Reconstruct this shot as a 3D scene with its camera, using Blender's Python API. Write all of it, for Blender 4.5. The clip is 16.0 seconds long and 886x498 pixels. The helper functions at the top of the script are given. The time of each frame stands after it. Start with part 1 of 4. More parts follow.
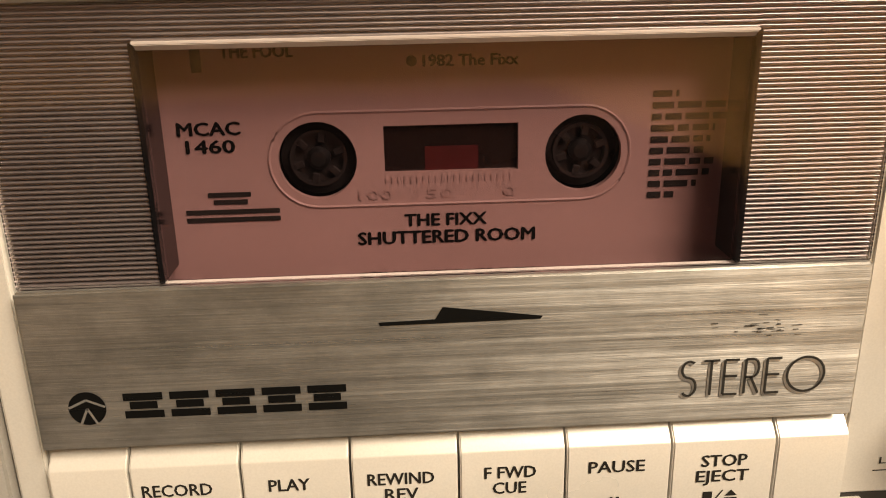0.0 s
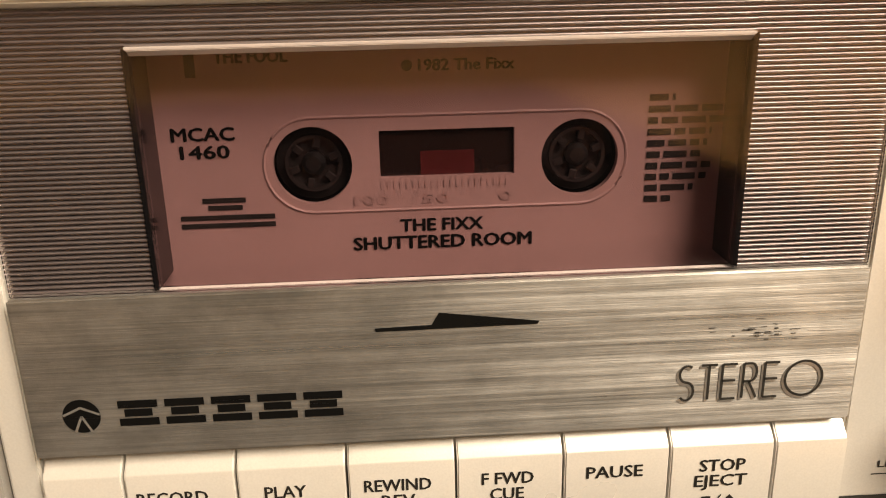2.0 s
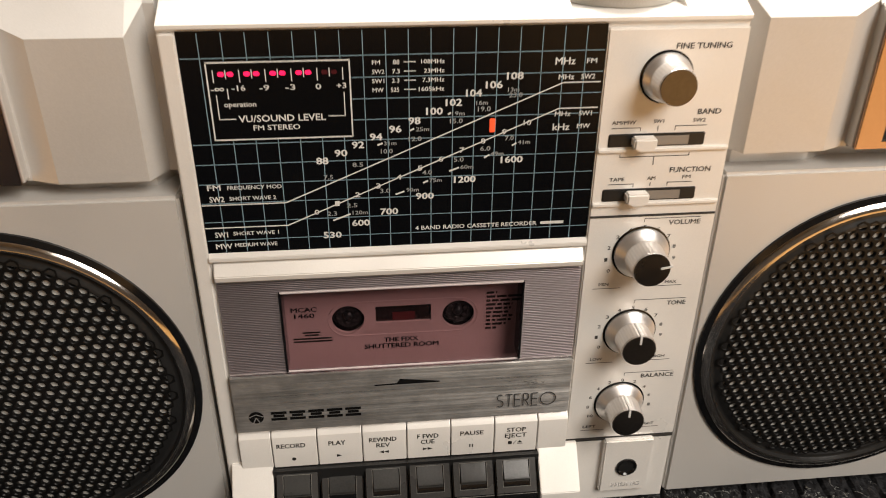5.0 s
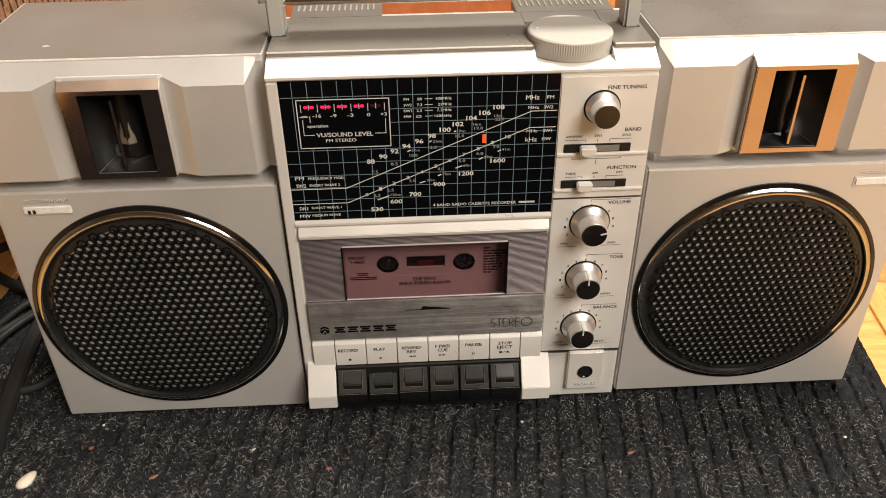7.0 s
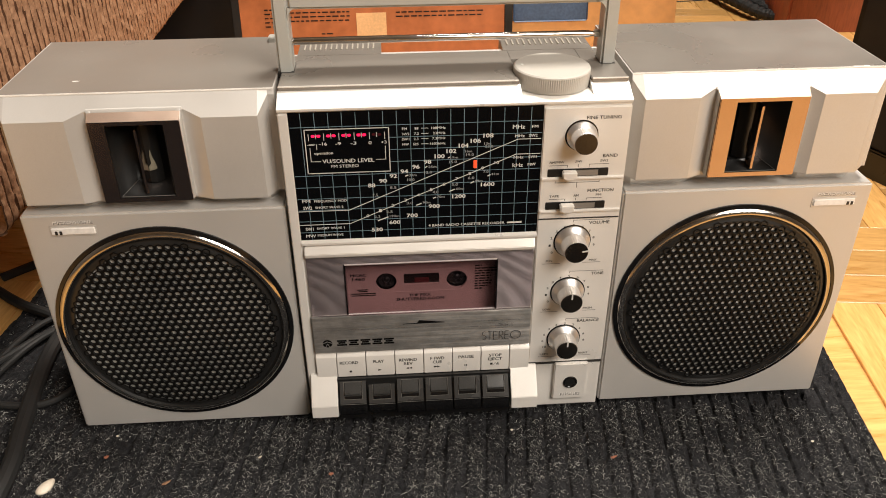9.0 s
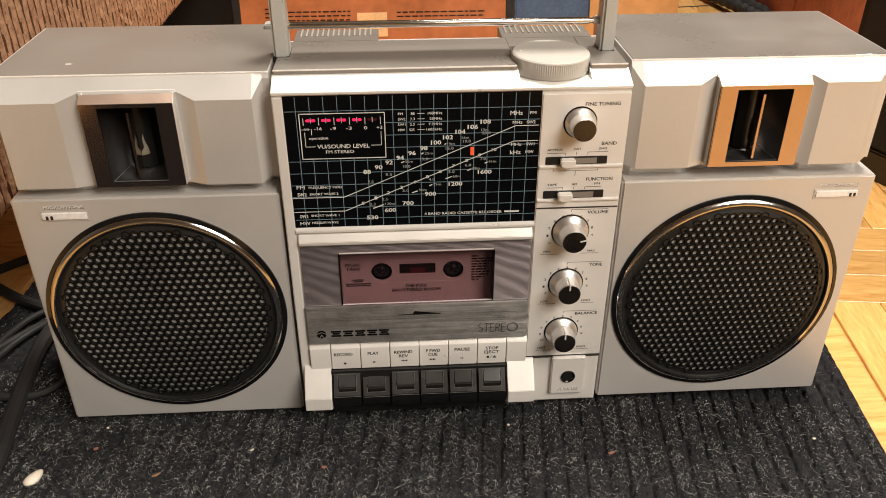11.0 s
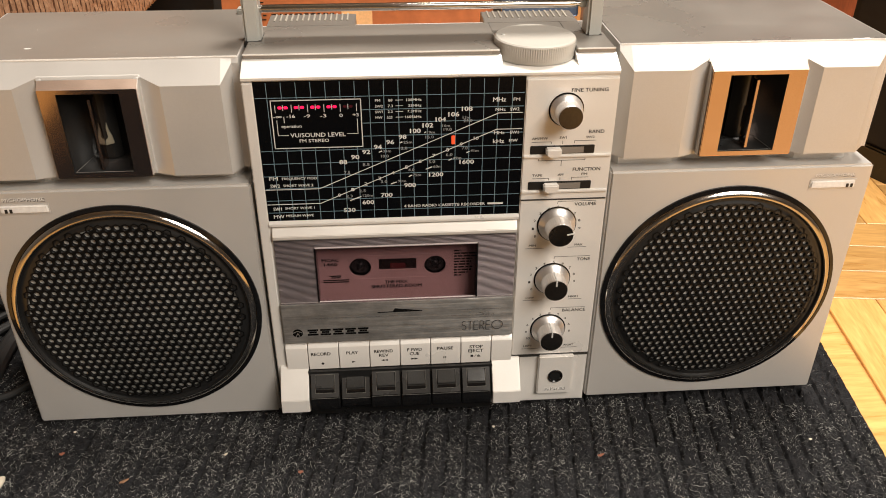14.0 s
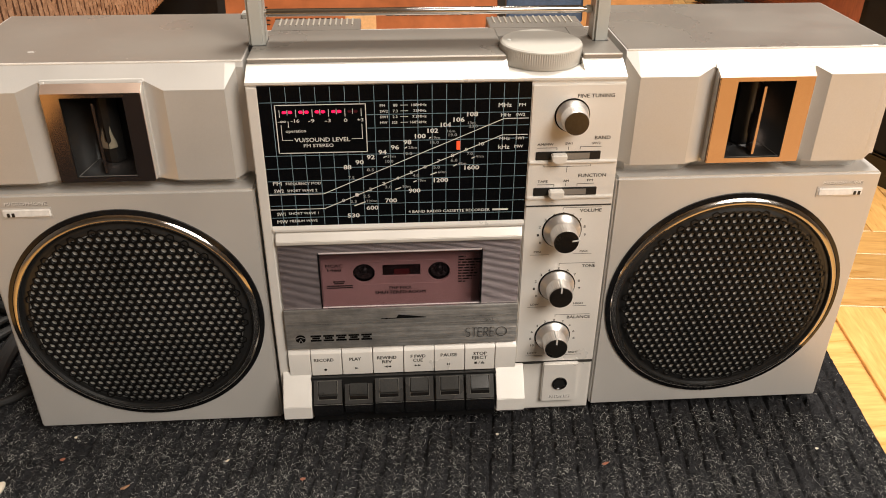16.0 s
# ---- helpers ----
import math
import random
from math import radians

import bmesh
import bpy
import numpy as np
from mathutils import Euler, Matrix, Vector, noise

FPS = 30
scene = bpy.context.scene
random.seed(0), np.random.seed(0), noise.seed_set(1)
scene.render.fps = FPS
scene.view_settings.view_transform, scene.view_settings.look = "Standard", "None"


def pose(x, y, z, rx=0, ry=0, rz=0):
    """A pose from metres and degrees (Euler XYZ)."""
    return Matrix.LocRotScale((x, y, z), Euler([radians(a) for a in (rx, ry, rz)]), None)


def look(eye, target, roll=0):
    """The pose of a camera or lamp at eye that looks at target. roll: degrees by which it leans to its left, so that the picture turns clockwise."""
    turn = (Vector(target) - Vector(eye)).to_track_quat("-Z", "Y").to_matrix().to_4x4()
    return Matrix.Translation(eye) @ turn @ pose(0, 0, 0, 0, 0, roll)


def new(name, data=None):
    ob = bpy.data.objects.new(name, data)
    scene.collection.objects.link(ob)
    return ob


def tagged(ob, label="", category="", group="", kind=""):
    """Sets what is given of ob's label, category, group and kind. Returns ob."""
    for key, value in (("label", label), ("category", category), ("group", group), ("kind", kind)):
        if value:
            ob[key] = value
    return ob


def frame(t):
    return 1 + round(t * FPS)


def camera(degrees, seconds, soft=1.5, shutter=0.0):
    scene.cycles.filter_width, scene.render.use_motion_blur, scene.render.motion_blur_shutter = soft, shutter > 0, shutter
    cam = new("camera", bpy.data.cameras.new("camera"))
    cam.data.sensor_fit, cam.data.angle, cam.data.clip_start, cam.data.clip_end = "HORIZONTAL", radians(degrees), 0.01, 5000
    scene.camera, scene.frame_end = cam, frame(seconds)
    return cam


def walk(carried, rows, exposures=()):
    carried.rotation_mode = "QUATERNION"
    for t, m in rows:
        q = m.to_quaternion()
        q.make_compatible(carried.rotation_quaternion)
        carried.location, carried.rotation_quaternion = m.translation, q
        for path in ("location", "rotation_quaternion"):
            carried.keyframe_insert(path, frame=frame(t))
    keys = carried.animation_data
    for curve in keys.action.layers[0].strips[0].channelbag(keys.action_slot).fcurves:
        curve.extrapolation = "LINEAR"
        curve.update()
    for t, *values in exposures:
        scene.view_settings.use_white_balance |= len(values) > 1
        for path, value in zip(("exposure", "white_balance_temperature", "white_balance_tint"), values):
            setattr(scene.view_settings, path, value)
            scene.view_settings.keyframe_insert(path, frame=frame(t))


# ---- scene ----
cam = camera(57.21, 16.0, soft=0.95, shutter=0.25)
# seconds, eye x y z, yaw, pitch, roll
ROWS = [
    (0.0, -0.03046, -0.12703, 0.13154, -2.859, -18.443, -1.132),
    (0.5, -0.031, -0.12668, 0.13157, -3.14, -18.145, -1.142),
    (1.0, -0.03088, -0.12665, 0.13108, -2.924, -18.266, -1.323),
    (1.5, -0.03175, -0.12599, 0.12862, -3.048, -18.92, -1.161),
    (2.0, -0.03026, -0.12622, 0.13195, -3.079, -18.376, -1.291),
    (2.5, -0.03113, -0.12651, 0.13578, -3.627, -18.598, -2.234),
    (3.0, -0.02682, -0.12409, 0.13636, -2.964, -19.182, -2.452),
    (3.5, -0.03158, -0.12952, 0.13954, -3.017, -19.507, -2.718),
    (4.0, -0.02956, -0.1438, 0.16472, -3.685, -22.483, -2.336),
    (4.5, -0.03384, -0.20004, 0.21432, -5.096, -26.686, -0.349),
    (4.7, -0.0361, -0.22539, 0.24393, -6.312, -27.976, 0.369),
    (6.8, -0.02995, -0.3655, 0.36307, -2.979, -34.152, -0.22),
    (7.0, -0.03028, -0.36871, 0.36699, -2.714, -34.411, -0.637),
    (7.5, -0.02729, -0.37656, 0.37093, -2.144, -34.29, -1.073),
    (8.0, -0.02658, -0.38768, 0.38076, -2.322, -33.796, -0.681),
    (8.5, -0.02781, -0.39721, 0.37367, -3.304, -33.187, -0.154),
    (9.0, -0.03575, -0.40477, 0.37934, -3.718, -31.945, -0.349),
    (11.5, -0.03049, -0.40587, 0.36345, -3.62, -31.146, 0.127),
    (12.0, -0.02872, -0.40365, 0.36352, -3.852, -31.269, 0.22),
    (12.5, -0.02854, -0.39956, 0.35973, -4.017, -31.168, 0.101),
    (13.0, -0.0284, -0.39556, 0.35355, -3.994, -31.173, 0.013),
    (13.5, -0.02807, -0.39304, 0.35042, -4.124, -31.118, 0.092),
    (14.0, -0.02563, -0.39121, 0.35112, -4.233, -31.035, 0.162),
    (14.5, -0.02658, -0.38956, 0.34921, -4.238, -31.014, 0.141),
    (15.0, -0.02831, -0.38982, 0.34813, -4.211, -30.892, 0.333),
    (15.5, -0.02852, -0.38831, 0.34984, -4.14, -30.765, 0.379),
    (16.0, -0.02679, -0.38849, 0.34995, -4.079, -30.655, 0.347),
]


def aim(x, y, z, yaw, pitch, roll):
    a, b = radians(yaw), radians(pitch)
    ahead = Vector((-math.sin(a) * math.cos(b), math.cos(a) * math.cos(b), math.sin(b)))
    return look(Vector((x, y, z)), Vector((x, y, z)) + ahead, roll)


walk(cam, [(t, aim(*r)) for t, *r in ROWS], exposures=[(0.0, 0.57, 8100, 10), (2.0, 0.64, 7800, 10), (2.9, 0.34, 6500, 10), (3.5, 0.34, 6200, 10), (4.2, 0.3, 6200, 10), (4.7, 0.2, 6300, 10), (6.8, 0.0, 6500, 10), (16.0, 0.0, 6500, 10)])

# ---- light: one shaded ceiling lamp and one wall lamp in a closed room ----
world = bpy.data.worlds.new("world")
world.use_nodes = True
world.node_tree.nodes["Background"].inputs[0].default_value = (1.0, 0.8, 0.62, 1)
world.node_tree.nodes["Background"].inputs[1].default_value = 0.01
scene.world = world


def area_lamp(name, eye, target, size, watts, colour):
    lamp = bpy.data.lights.new(name, "AREA")
    lamp.shape, lamp.size, lamp.energy, lamp.color = "DISK", size, watts, colour
    ob = new(name, lamp)
    ob.matrix_world = look(eye, target)
    return ob


area_lamp("ceiling_light", (0.45, 0.50, 2.25), (0.0, 0.0, 0.1), 0.6, 62, (1.0, 0.915, 0.81))
area_lamp("wall_light", (1.05, -1.40, 1.70), (0.0, 0.0, 0.1), 1.3, 62, (1.0, 0.915, 0.81))


# ---- materials ----
def material(name, colour, rough=0.5, metal=0.0, spread=0.12, grain=400.0, bump=0.0, second=None, large=25.0, coat=0.0, stretch=(1, 1, 1), rough_spread=0.1, emit=0.0, random_piece=0.0, shine=0.5):
    m = bpy.data.materials.new(name)
    m.use_nodes = True
    n, links = m.node_tree.nodes, m.node_tree.links
    b = n["Principled BSDF"]
    b.inputs["Roughness"].default_value, b.inputs["Metallic"].default_value = rough, metal
    b.inputs["Coat Weight"].default_value = coat
    b.inputs["Specular IOR Level"].default_value = shine
    where, turn = n.new("ShaderNodeTexCoord"), n.new("ShaderNodeMapping")
    links.new(where.outputs["Object"], turn.inputs[0])
    turn.inputs["Scale"].default_value = stretch
    fine, wide = n.new("ShaderNodeTexNoise"), n.new("ShaderNodeTexNoise")
    fine.inputs["Scale"].default_value, wide.inputs["Scale"].default_value = grain, large
    fine.inputs["Detail"].default_value, wide.inputs["Detail"].default_value = 4, 5
    for t in (fine, wide):
        links.new(turn.outputs[0], t.inputs["Vector"])
    add = n.new("ShaderNodeMath")
    add.operation = "ADD"
    links.new(fine.outputs["Fac"], add.inputs[0]), links.new(wide.outputs["Fac"], add.inputs[1])
    ramp = n.new("ShaderNodeMapRange")
    ramp.inputs["From Min"].default_value, ramp.inputs["From Max"].default_value = 0.7, 1.3
    links.new(add.outputs[0], ramp.inputs[0])
    mix = n.new("ShaderNodeMix")
    mix.data_type = "RGBA"
    low = second or tuple(c * (1 - spread) for c in colour)
    high = colour if second else tuple(min(1, c * (1 + spread)) for c in colour)
    mix.inputs["A"].default_value, mix.inputs["B"].default_value = (*low, 1), (*high, 1)
    links.new(ramp.outputs[0], mix.inputs["Factor"])
    out = mix.outputs["Result"]
    if random_piece:
        info, hsv, rng = n.new("ShaderNodeObjectInfo"), n.new("ShaderNodeHueSaturation"), n.new("ShaderNodeMapRange")
        links.new(info.outputs["Random"], rng.inputs[0])
        rng.inputs["To Min"].default_value, rng.inputs["To Max"].default_value = 1 - random_piece, 1 + random_piece
        links.new(rng.outputs[0], hsv.inputs["Value"]), links.new(out, hsv.inputs["Color"])
        out = hsv.outputs[0]
    links.new(out, b.inputs["Base Color"])
    if rough_spread:
        rr = n.new("ShaderNodeMapRange")
        rr.inputs["From Min"].default_value, rr.inputs["From Max"].default_value = 0.3, 0.7
        rr.inputs["To Min"].default_value, rr.inputs["To Max"].default_value = max(0.02, rough - rough_spread), min(1, rough + rough_spread)
        links.new(wide.outputs["Fac"], rr.inputs[0]), links.new(rr.outputs[0], b.inputs["Roughness"])
    if bump:
        bn = n.new("ShaderNodeBump")
        bn.inputs["Strength"].default_value, bn.inputs["Distance"].default_value = bump, 0.0004
        links.new(fine.outputs["Fac"], bn.inputs["Height"]), links.new(bn.outputs[0], b.inputs["Normal"])
    if emit:
        b.inputs["Emission Color"].default_value, b.inputs["Emission Strength"].default_value = (*colour, 1), emit
    return m


SILVER = material("silver_paint", (0.60, 0.582, 0.556), 0.42, 0.35, 0.06, 2500, 0.05, large=18)
WHITE = material("pale_silver_paint", (0.79, 0.765, 0.725), 0.36, 0.2, 0.05, 2500, 0.04, large=30)
GREYTOP = material("grey_top_plastic", (0.275, 0.255, 0.23), 0.34, 0.3, 0.035, 3000, 0.08, large=20)
BRUSHED = material("brushed_aluminium", (0.565, 0.555, 0.54), 0.37, 0.84, 0.06, 620, 0.2, large=130, stretch=(0.1, 1, 7))


def brush(m):
    """Spread the highlight across the brushing and cloud the metal with tarnish."""
    n, links = m.node_tree.nodes, m.node_tree.links
    b = n["Principled BSDF"]
    along = n.new("ShaderNodeTangent")
    along.direction_type, along.uv_map = "UV_MAP", "across"
    links.new(along.outputs[0], b.inputs["Tangent"])
    b.inputs["Anisotropic"].default_value = 0.85
    where, stretch = n.new("ShaderNodeTexCoord"), n.new("ShaderNodeMapping")
    stretch.inputs["Scale"].default_value = (0.6, 1, 1)
    links.new(where.outputs["Object"], stretch.inputs[0])
    cloud, streak = n.new("ShaderNodeTexNoise"), n.new("ShaderNodeTexNoise")
    cloud.inputs["Scale"].default_value, cloud.inputs["Detail"].default_value, cloud.inputs["Roughness"].default_value = 110, 9, 0.68
    links.new(stretch.outputs[0], cloud.inputs["Vector"])
    thin = n.new("ShaderNodeMapping")
    thin.inputs["Scale"].default_value = (0.05, 1, 3.0)
    streak.inputs["Scale"].default_value, streak.inputs["Detail"].default_value = 900, 3
    links.new(where.outputs["Object"], thin.inputs[0]), links.new(thin.outputs[0], streak.inputs["Vector"])
    dull = n.new("ShaderNodeMapRange")
    dull.inputs["From Min"].default_value, dull.inputs["From Max"].default_value = 0.36, 0.62
    dull.inputs["To Min"].default_value, dull.inputs["To Max"].default_value = 0.72, 1.1
    links.new(cloud.outputs["Fac"], dull.inputs[0])
    line = n.new("ShaderNodeMapRange")
    line.inputs["From Min"].default_value, line.inputs["From Max"].default_value = 0.3, 0.7
    line.inputs["To Min"].default_value, line.inputs["To Max"].default_value = 0.86, 1.14
    links.new(streak.outputs["Fac"], line.inputs[0])
    both, tone = n.new("ShaderNodeMath"), n.new("ShaderNodeVectorMath")
    both.operation, tone.operation = "MULTIPLY", "SCALE"
    links.new(dull.outputs[0], both.inputs[0]), links.new(line.outputs[0], both.inputs[1])
    links.new(b.inputs["Base Color"].links[0].from_socket, tone.inputs[0]), links.new(both.outputs[0], tone.inputs["Scale"])
    links.new(tone.outputs[0], b.inputs["Base Color"])


brush(BRUSHED)
DARKMETAL = material("ribbed_window_plastic", (0.36, 0.335, 0.335), 0.39, 0.87, 0.1, 700, 0.05)
BLACK = material("black_plastic", (0.012, 0.012, 0.012), 0.35, 0.0, 0.3, 900, 0.05)
GLOSSBLACK = material("glossy_black_plastic", (0.005, 0.005, 0.0055), 0.14, 0.0, 0.3, 900, 0.02, rough_spread=0.06)
PADM = material("worn_dark_key_pad", (0.03, 0.03, 0.029), 0.24, 0.0, 0.25, 1200, 0.06)
KEYGREY = material("dark_grey_key_face", (0.035, 0.034, 0.033), 0.3, 0.0, 0.25, 1200, 0.06)
CHROME = material("chrome", (0.55, 0.52, 0.49), 0.13, 1.0, 0.05, 500, 0.0, rough_spread=0.05)
BRONZE = material("bronze_anodised_metal", (0.45, 0.345, 0.30), 0.12, 1.0, 0.05, 1500, 0.0, rough_spread=0.03)
KNOBMETAL = material("turned_aluminium", (0.80, 0.78, 0.765), 0.37, 0.9, 0.06, 900, 0.05, stretch=(1, 8, 1))
DIAL = material("black_dial_print", (0.0022, 0.0026, 0.0034), 0.22, 0.0, 0.2, 900, 0.0, rough_spread=0.04, shine=0.22)
GRIDLINE = material("pale_blue_print", (0.17, 0.265, 0.32), 0.5)
INK = material("white_print", (0.62, 0.62, 0.60), 0.5)
ENGRAVED = material("engraved_shadow", (0.03, 0.028, 0.026), 0.6, shine=0.3)
DARKINK = material("dark_print", (0.022, 0.020, 0.018), 0.8, shine=0.15)
JET = material("black_paint_fill", (0.004, 0.004, 0.004), 0.7, shine=0.12)
GREYINK = material("grey_print", (0.045, 0.042, 0.039), 0.7, shine=0.2)
LED = material("lit_red_led", (1.0, 0.012, 0.085), 0.3, emit=1.1)
LEDDARK = material("unlit_red_led", (0.06, 0.008, 0.012), 0.25)
NEEDLE = material("orange_red_pointer", (0.9, 0.10, 0.03), 0.4, emit=0.35)
GREYPRINT = material("grey_dial_print", (0.28, 0.29, 0.29), 0.5)
# shell pink made darker: shading of the relief, put into the colour
PINKSHADE = material("pink_relief_shade", (0.375, 0.262, 0.248), 0.45)
PINK = material("pink_cassette_shell", (0.41, 0.29, 0.275), 0.45, 0.0, 0.06, 900, 0.04, large=40)
TAPE = material("dark_tape", (0.014, 0.008, 0.007), 0.3)
TAPERED = material("red_brown_liner", (0.075, 0.010, 0.011), 0.4)
RUBBER = material("black_rubber", (0.015, 0.015, 0.015), 0.7)
CLOTH = material("grey_speaker_cloth", (0.43, 0.42, 0.395), 0.9, 0, 0.4, 1500, 0.3)
GRILLE = material("black_perforated_grille", (0.004, 0.004, 0.004), 0.45, 0.0, 0.25, 800, 0.08, shine=0.18)
MAT = material("charcoal_ribbed_carpet", (0.032, 0.032, 0.034), 0.95, 0, 0.5, 900, 0.9, second=(0.006, 0.006, 0.007), large=220, shine=0.1)
FIBRE = material("pale_carpet_fibre", (0.60, 0.60, 0.565), 0.9)
FIBREDIM = material("grey_carpet_fibre", (0.085, 0.085, 0.083), 0.9)
WOODY = material("yellow_oak_parquet", (0.78, 0.46, 0.16), 0.34, 0, 0.2, 60, 0.12, second=(0.56, 0.29, 0.085), large=14, coat=0.3, stretch=(1, 9, 1), random_piece=0.22)
# dark brown of the sofa's valleys: shade between ribs, put into the colour
RIBSHADE = material("brown_rib_valley_shade", (0.075, 0.036, 0.02), 0.95, 0, 0.3, 600, 0.6, shine=0.1)
# paler copy of the bronze: lamp glare put into the colour
BRONZEGLARE = material("bronze_painted_glare", (0.78, 0.62, 0.52), 0.48, 1.0, 0.05, 1500, 0.03)
SOFAM = material("brown_corduroy", (0.42, 0.25, 0.15), 0.95, 0, 0.3, 420, 1.0, second=(0.20, 0.105, 0.06), large=120, shine=0.15)
HARDBOARD = material("rust_brown_hardboard", (0.40, 0.13, 0.045), 0.45, 0, 0.25, 60, 0.1, large=12)
SLEEVEO = material("orange_card", (0.55, 0.27, 0.09), 0.5, 0, 0.2, 60, 0.1, large=12)
BLUE = material("dark_blue_print", (0.045, 0.08, 0.15), 0.5, 0, 0.3, 300, 0.0)
CREAM = material("cream_sticker", (0.72, 0.45, 0.22), 0.6)
REDWOOD = material("red_brown_veneer", (0.30, 0.075, 0.03), 0.4, 0, 0.3, 50, 0.1, large=10, stretch=(6, 6, 1))
DARKCLOTH = material("black_fabric", (0.012, 0.012, 0.014), 0.9, 0, 0.3, 900, 0.3)
WALLPAINT = material("dull_wall_paint", (0.25, 0.24, 0.225), 0.8, 0, 0.05, 40, 0.1)
SHELL = material("ivory_shell", (0.78, 0.70, 0.58), 0.35, 0, 0.1, 600, 0.1)


def clear(name, colour, rough):
    """Thin tinted plastic: part clear, part glossy."""
    m = bpy.data.materials.new(name)
    m.use_nodes = True
    n, links = m.node_tree.nodes, m.node_tree.links
    n.remove(n["Principled BSDF"])
    a, g, x, f = n.new("ShaderNodeBsdfTransparent"), n.new("ShaderNodeBsdfGlossy"), n.new("ShaderNodeMixShader"), n.new("ShaderNodeFresnel")
    a.inputs[0].default_value, g.inputs["Roughness"].default_value, f.inputs[0].default_value = (*colour, 1), rough, 1.3
    links.new(f.outputs[0], x.inputs[0]), links.new(a.outputs[0], x.inputs[1]), links.new(g.outputs[0], x.inputs[2])
    links.new(x.outputs[0], n["Material Output"].inputs[0])
    return m


SMOKED = clear("clear_door_plastic", (0.945, 0.905, 0.915), 0.06)
ROSE = clear("smoked_rose_window_plastic", (0.79, 0.705, 0.72), 0.08)

# ---- mesh helpers: all sizes below are in millimetres ----
MM = 0.001


def merge(bm, b):
    tmp = bpy.data.meshes.new("tmp")
    b.to_mesh(tmp), b.free()
    bm.from_mesh(tmp)
    bpy.data.meshes.remove(tmp)
    return bm


def box(bm, x0, x1, y0, y1, z0, z1, bev=0.0, seg=2):
    b = bmesh.new()
    bmesh.ops.create_cube(b, size=1)
    for v in b.verts:
        v.co = ((x0 + x1) / 2 + v.co.x * (x1 - x0), (y0 + y1) / 2 + v.co.y * (y1 - y0), (z0 + z1) / 2 + v.co.z * (z1 - z0))
    if bev:
        bmesh.ops.bevel(b, geom=b.edges[:], offset=bev, segments=seg, affect="EDGES")
    return merge(bm, b)


def prism(bm, outline, axis, lo, hi, bev=0.0, seg=2):
    """A closed outline, pulled along an axis. axis x: outline in (y, z); y: in (x, z); z: in (x, y)."""
    b = bmesh.new()
    put = {"x": lambda p, q, d: (d, p, q), "y": lambda p, q, d: (p, d, q), "z": lambda p, q, d: (p, q, d)}[axis]
    a = [b.verts.new(put(p, q, lo)) for p, q in outline]
    c = [b.verts.new(put(p, q, hi)) for p, q in outline]
    b.faces.new(a), b.faces.new(c[::-1])
    for i in range(len(a)):
        b.faces.new((a[i - 1], a[i], c[i], c[i - 1]))
    bmesh.ops.recalc_face_normals(b, faces=b.faces[:])
    if bev:
        bmesh.ops.bevel(b, geom=b.edges[:], offset=bev, segments=seg, affect="EDGES")
    return merge(bm, b)


def lathe(bm, profile, cx, cy, cz, axis="y", n=48, knurl=0.0):
    """A profile of (radius, height along the axis), turned round the axis through the centre."""
    b = bmesh.new()
    rings = []
    for r, h in profile:
        ring = []
        for i in range(n):
            a = 2 * math.pi * i / n
            q = r * (1 - (knurl if i % 2 else 0.0))
            u, v = q * math.cos(a), q * math.sin(a)
            ring.append(b.verts.new({"y": (cx + u, cy + h, cz + v), "z": (cx + u, cy + v, cz + h), "x": (cx + h, cy + u, cz + v)}[axis]))
        rings.append(ring)
    for p, q in zip(rings, rings[1:]):
        for i in range(n):
            b.faces.new((p[i - 1], p[i], q[i], q[i - 1]))
    for ring in (rings[0], rings[-1]):
        if profile[0 if ring is rings[0] else -1][0] > 0.05:
            b.faces.new(ring)
    bmesh.ops.remove_doubles(b, verts=b.verts[:], dist=1e-5)
    bmesh.ops.recalc_face_normals(b, faces=b.faces[:])
    return merge(bm, b)


def ring(bm, profile, cx, cy, cz, n=96):
    """An open ring band turned round y."""
    b = bmesh.new()
    rows = [[b.verts.new((cx + r * math.cos(2 * math.pi * i / n), cy + h, cz + r * math.sin(2 * math.pi * i / n))) for i in range(n)] for r, h in profile]
    for p, q in zip(rows, rows[1:]):
        for i in range(n):
            b.faces.new((p[i - 1], p[i], q[i], q[i - 1]))
    return merge(bm, b)


def tube(bm, points, r, n=8):
    """A tube along points; r is one radius, or one for each point."""
    b = bmesh.new()
    pts = [Vector(p) for p in points]
    rows = []
    for i, p in enumerate(pts):
        d = (pts[min(i + 1, len(pts) - 1)] - pts[max(i - 1, 0)]).normalized()
        u = d.cross(Vector((0, 0, 1)) if abs(d.z) < 0.9 else Vector((1, 0, 0))).normalized()
        w = d.cross(u)
        q = r[i] if isinstance(r, list) else r
        rows.append([b.verts.new(p + q * (math.cos(2 * math.pi * k / n) * u + math.sin(2 * math.pi * k / n) * w)) for k in range(n)])
    for p, q in zip(rows, rows[1:]):
        for k in range(n):
            b.faces.new((p[k - 1], p[k], q[k], q[k - 1]))
    b.faces.new(rows[0]), b.faces.new(rows[-1])
    bmesh.ops.recalc_face_normals(b, faces=b.faces[:])
    return merge(bm, b)


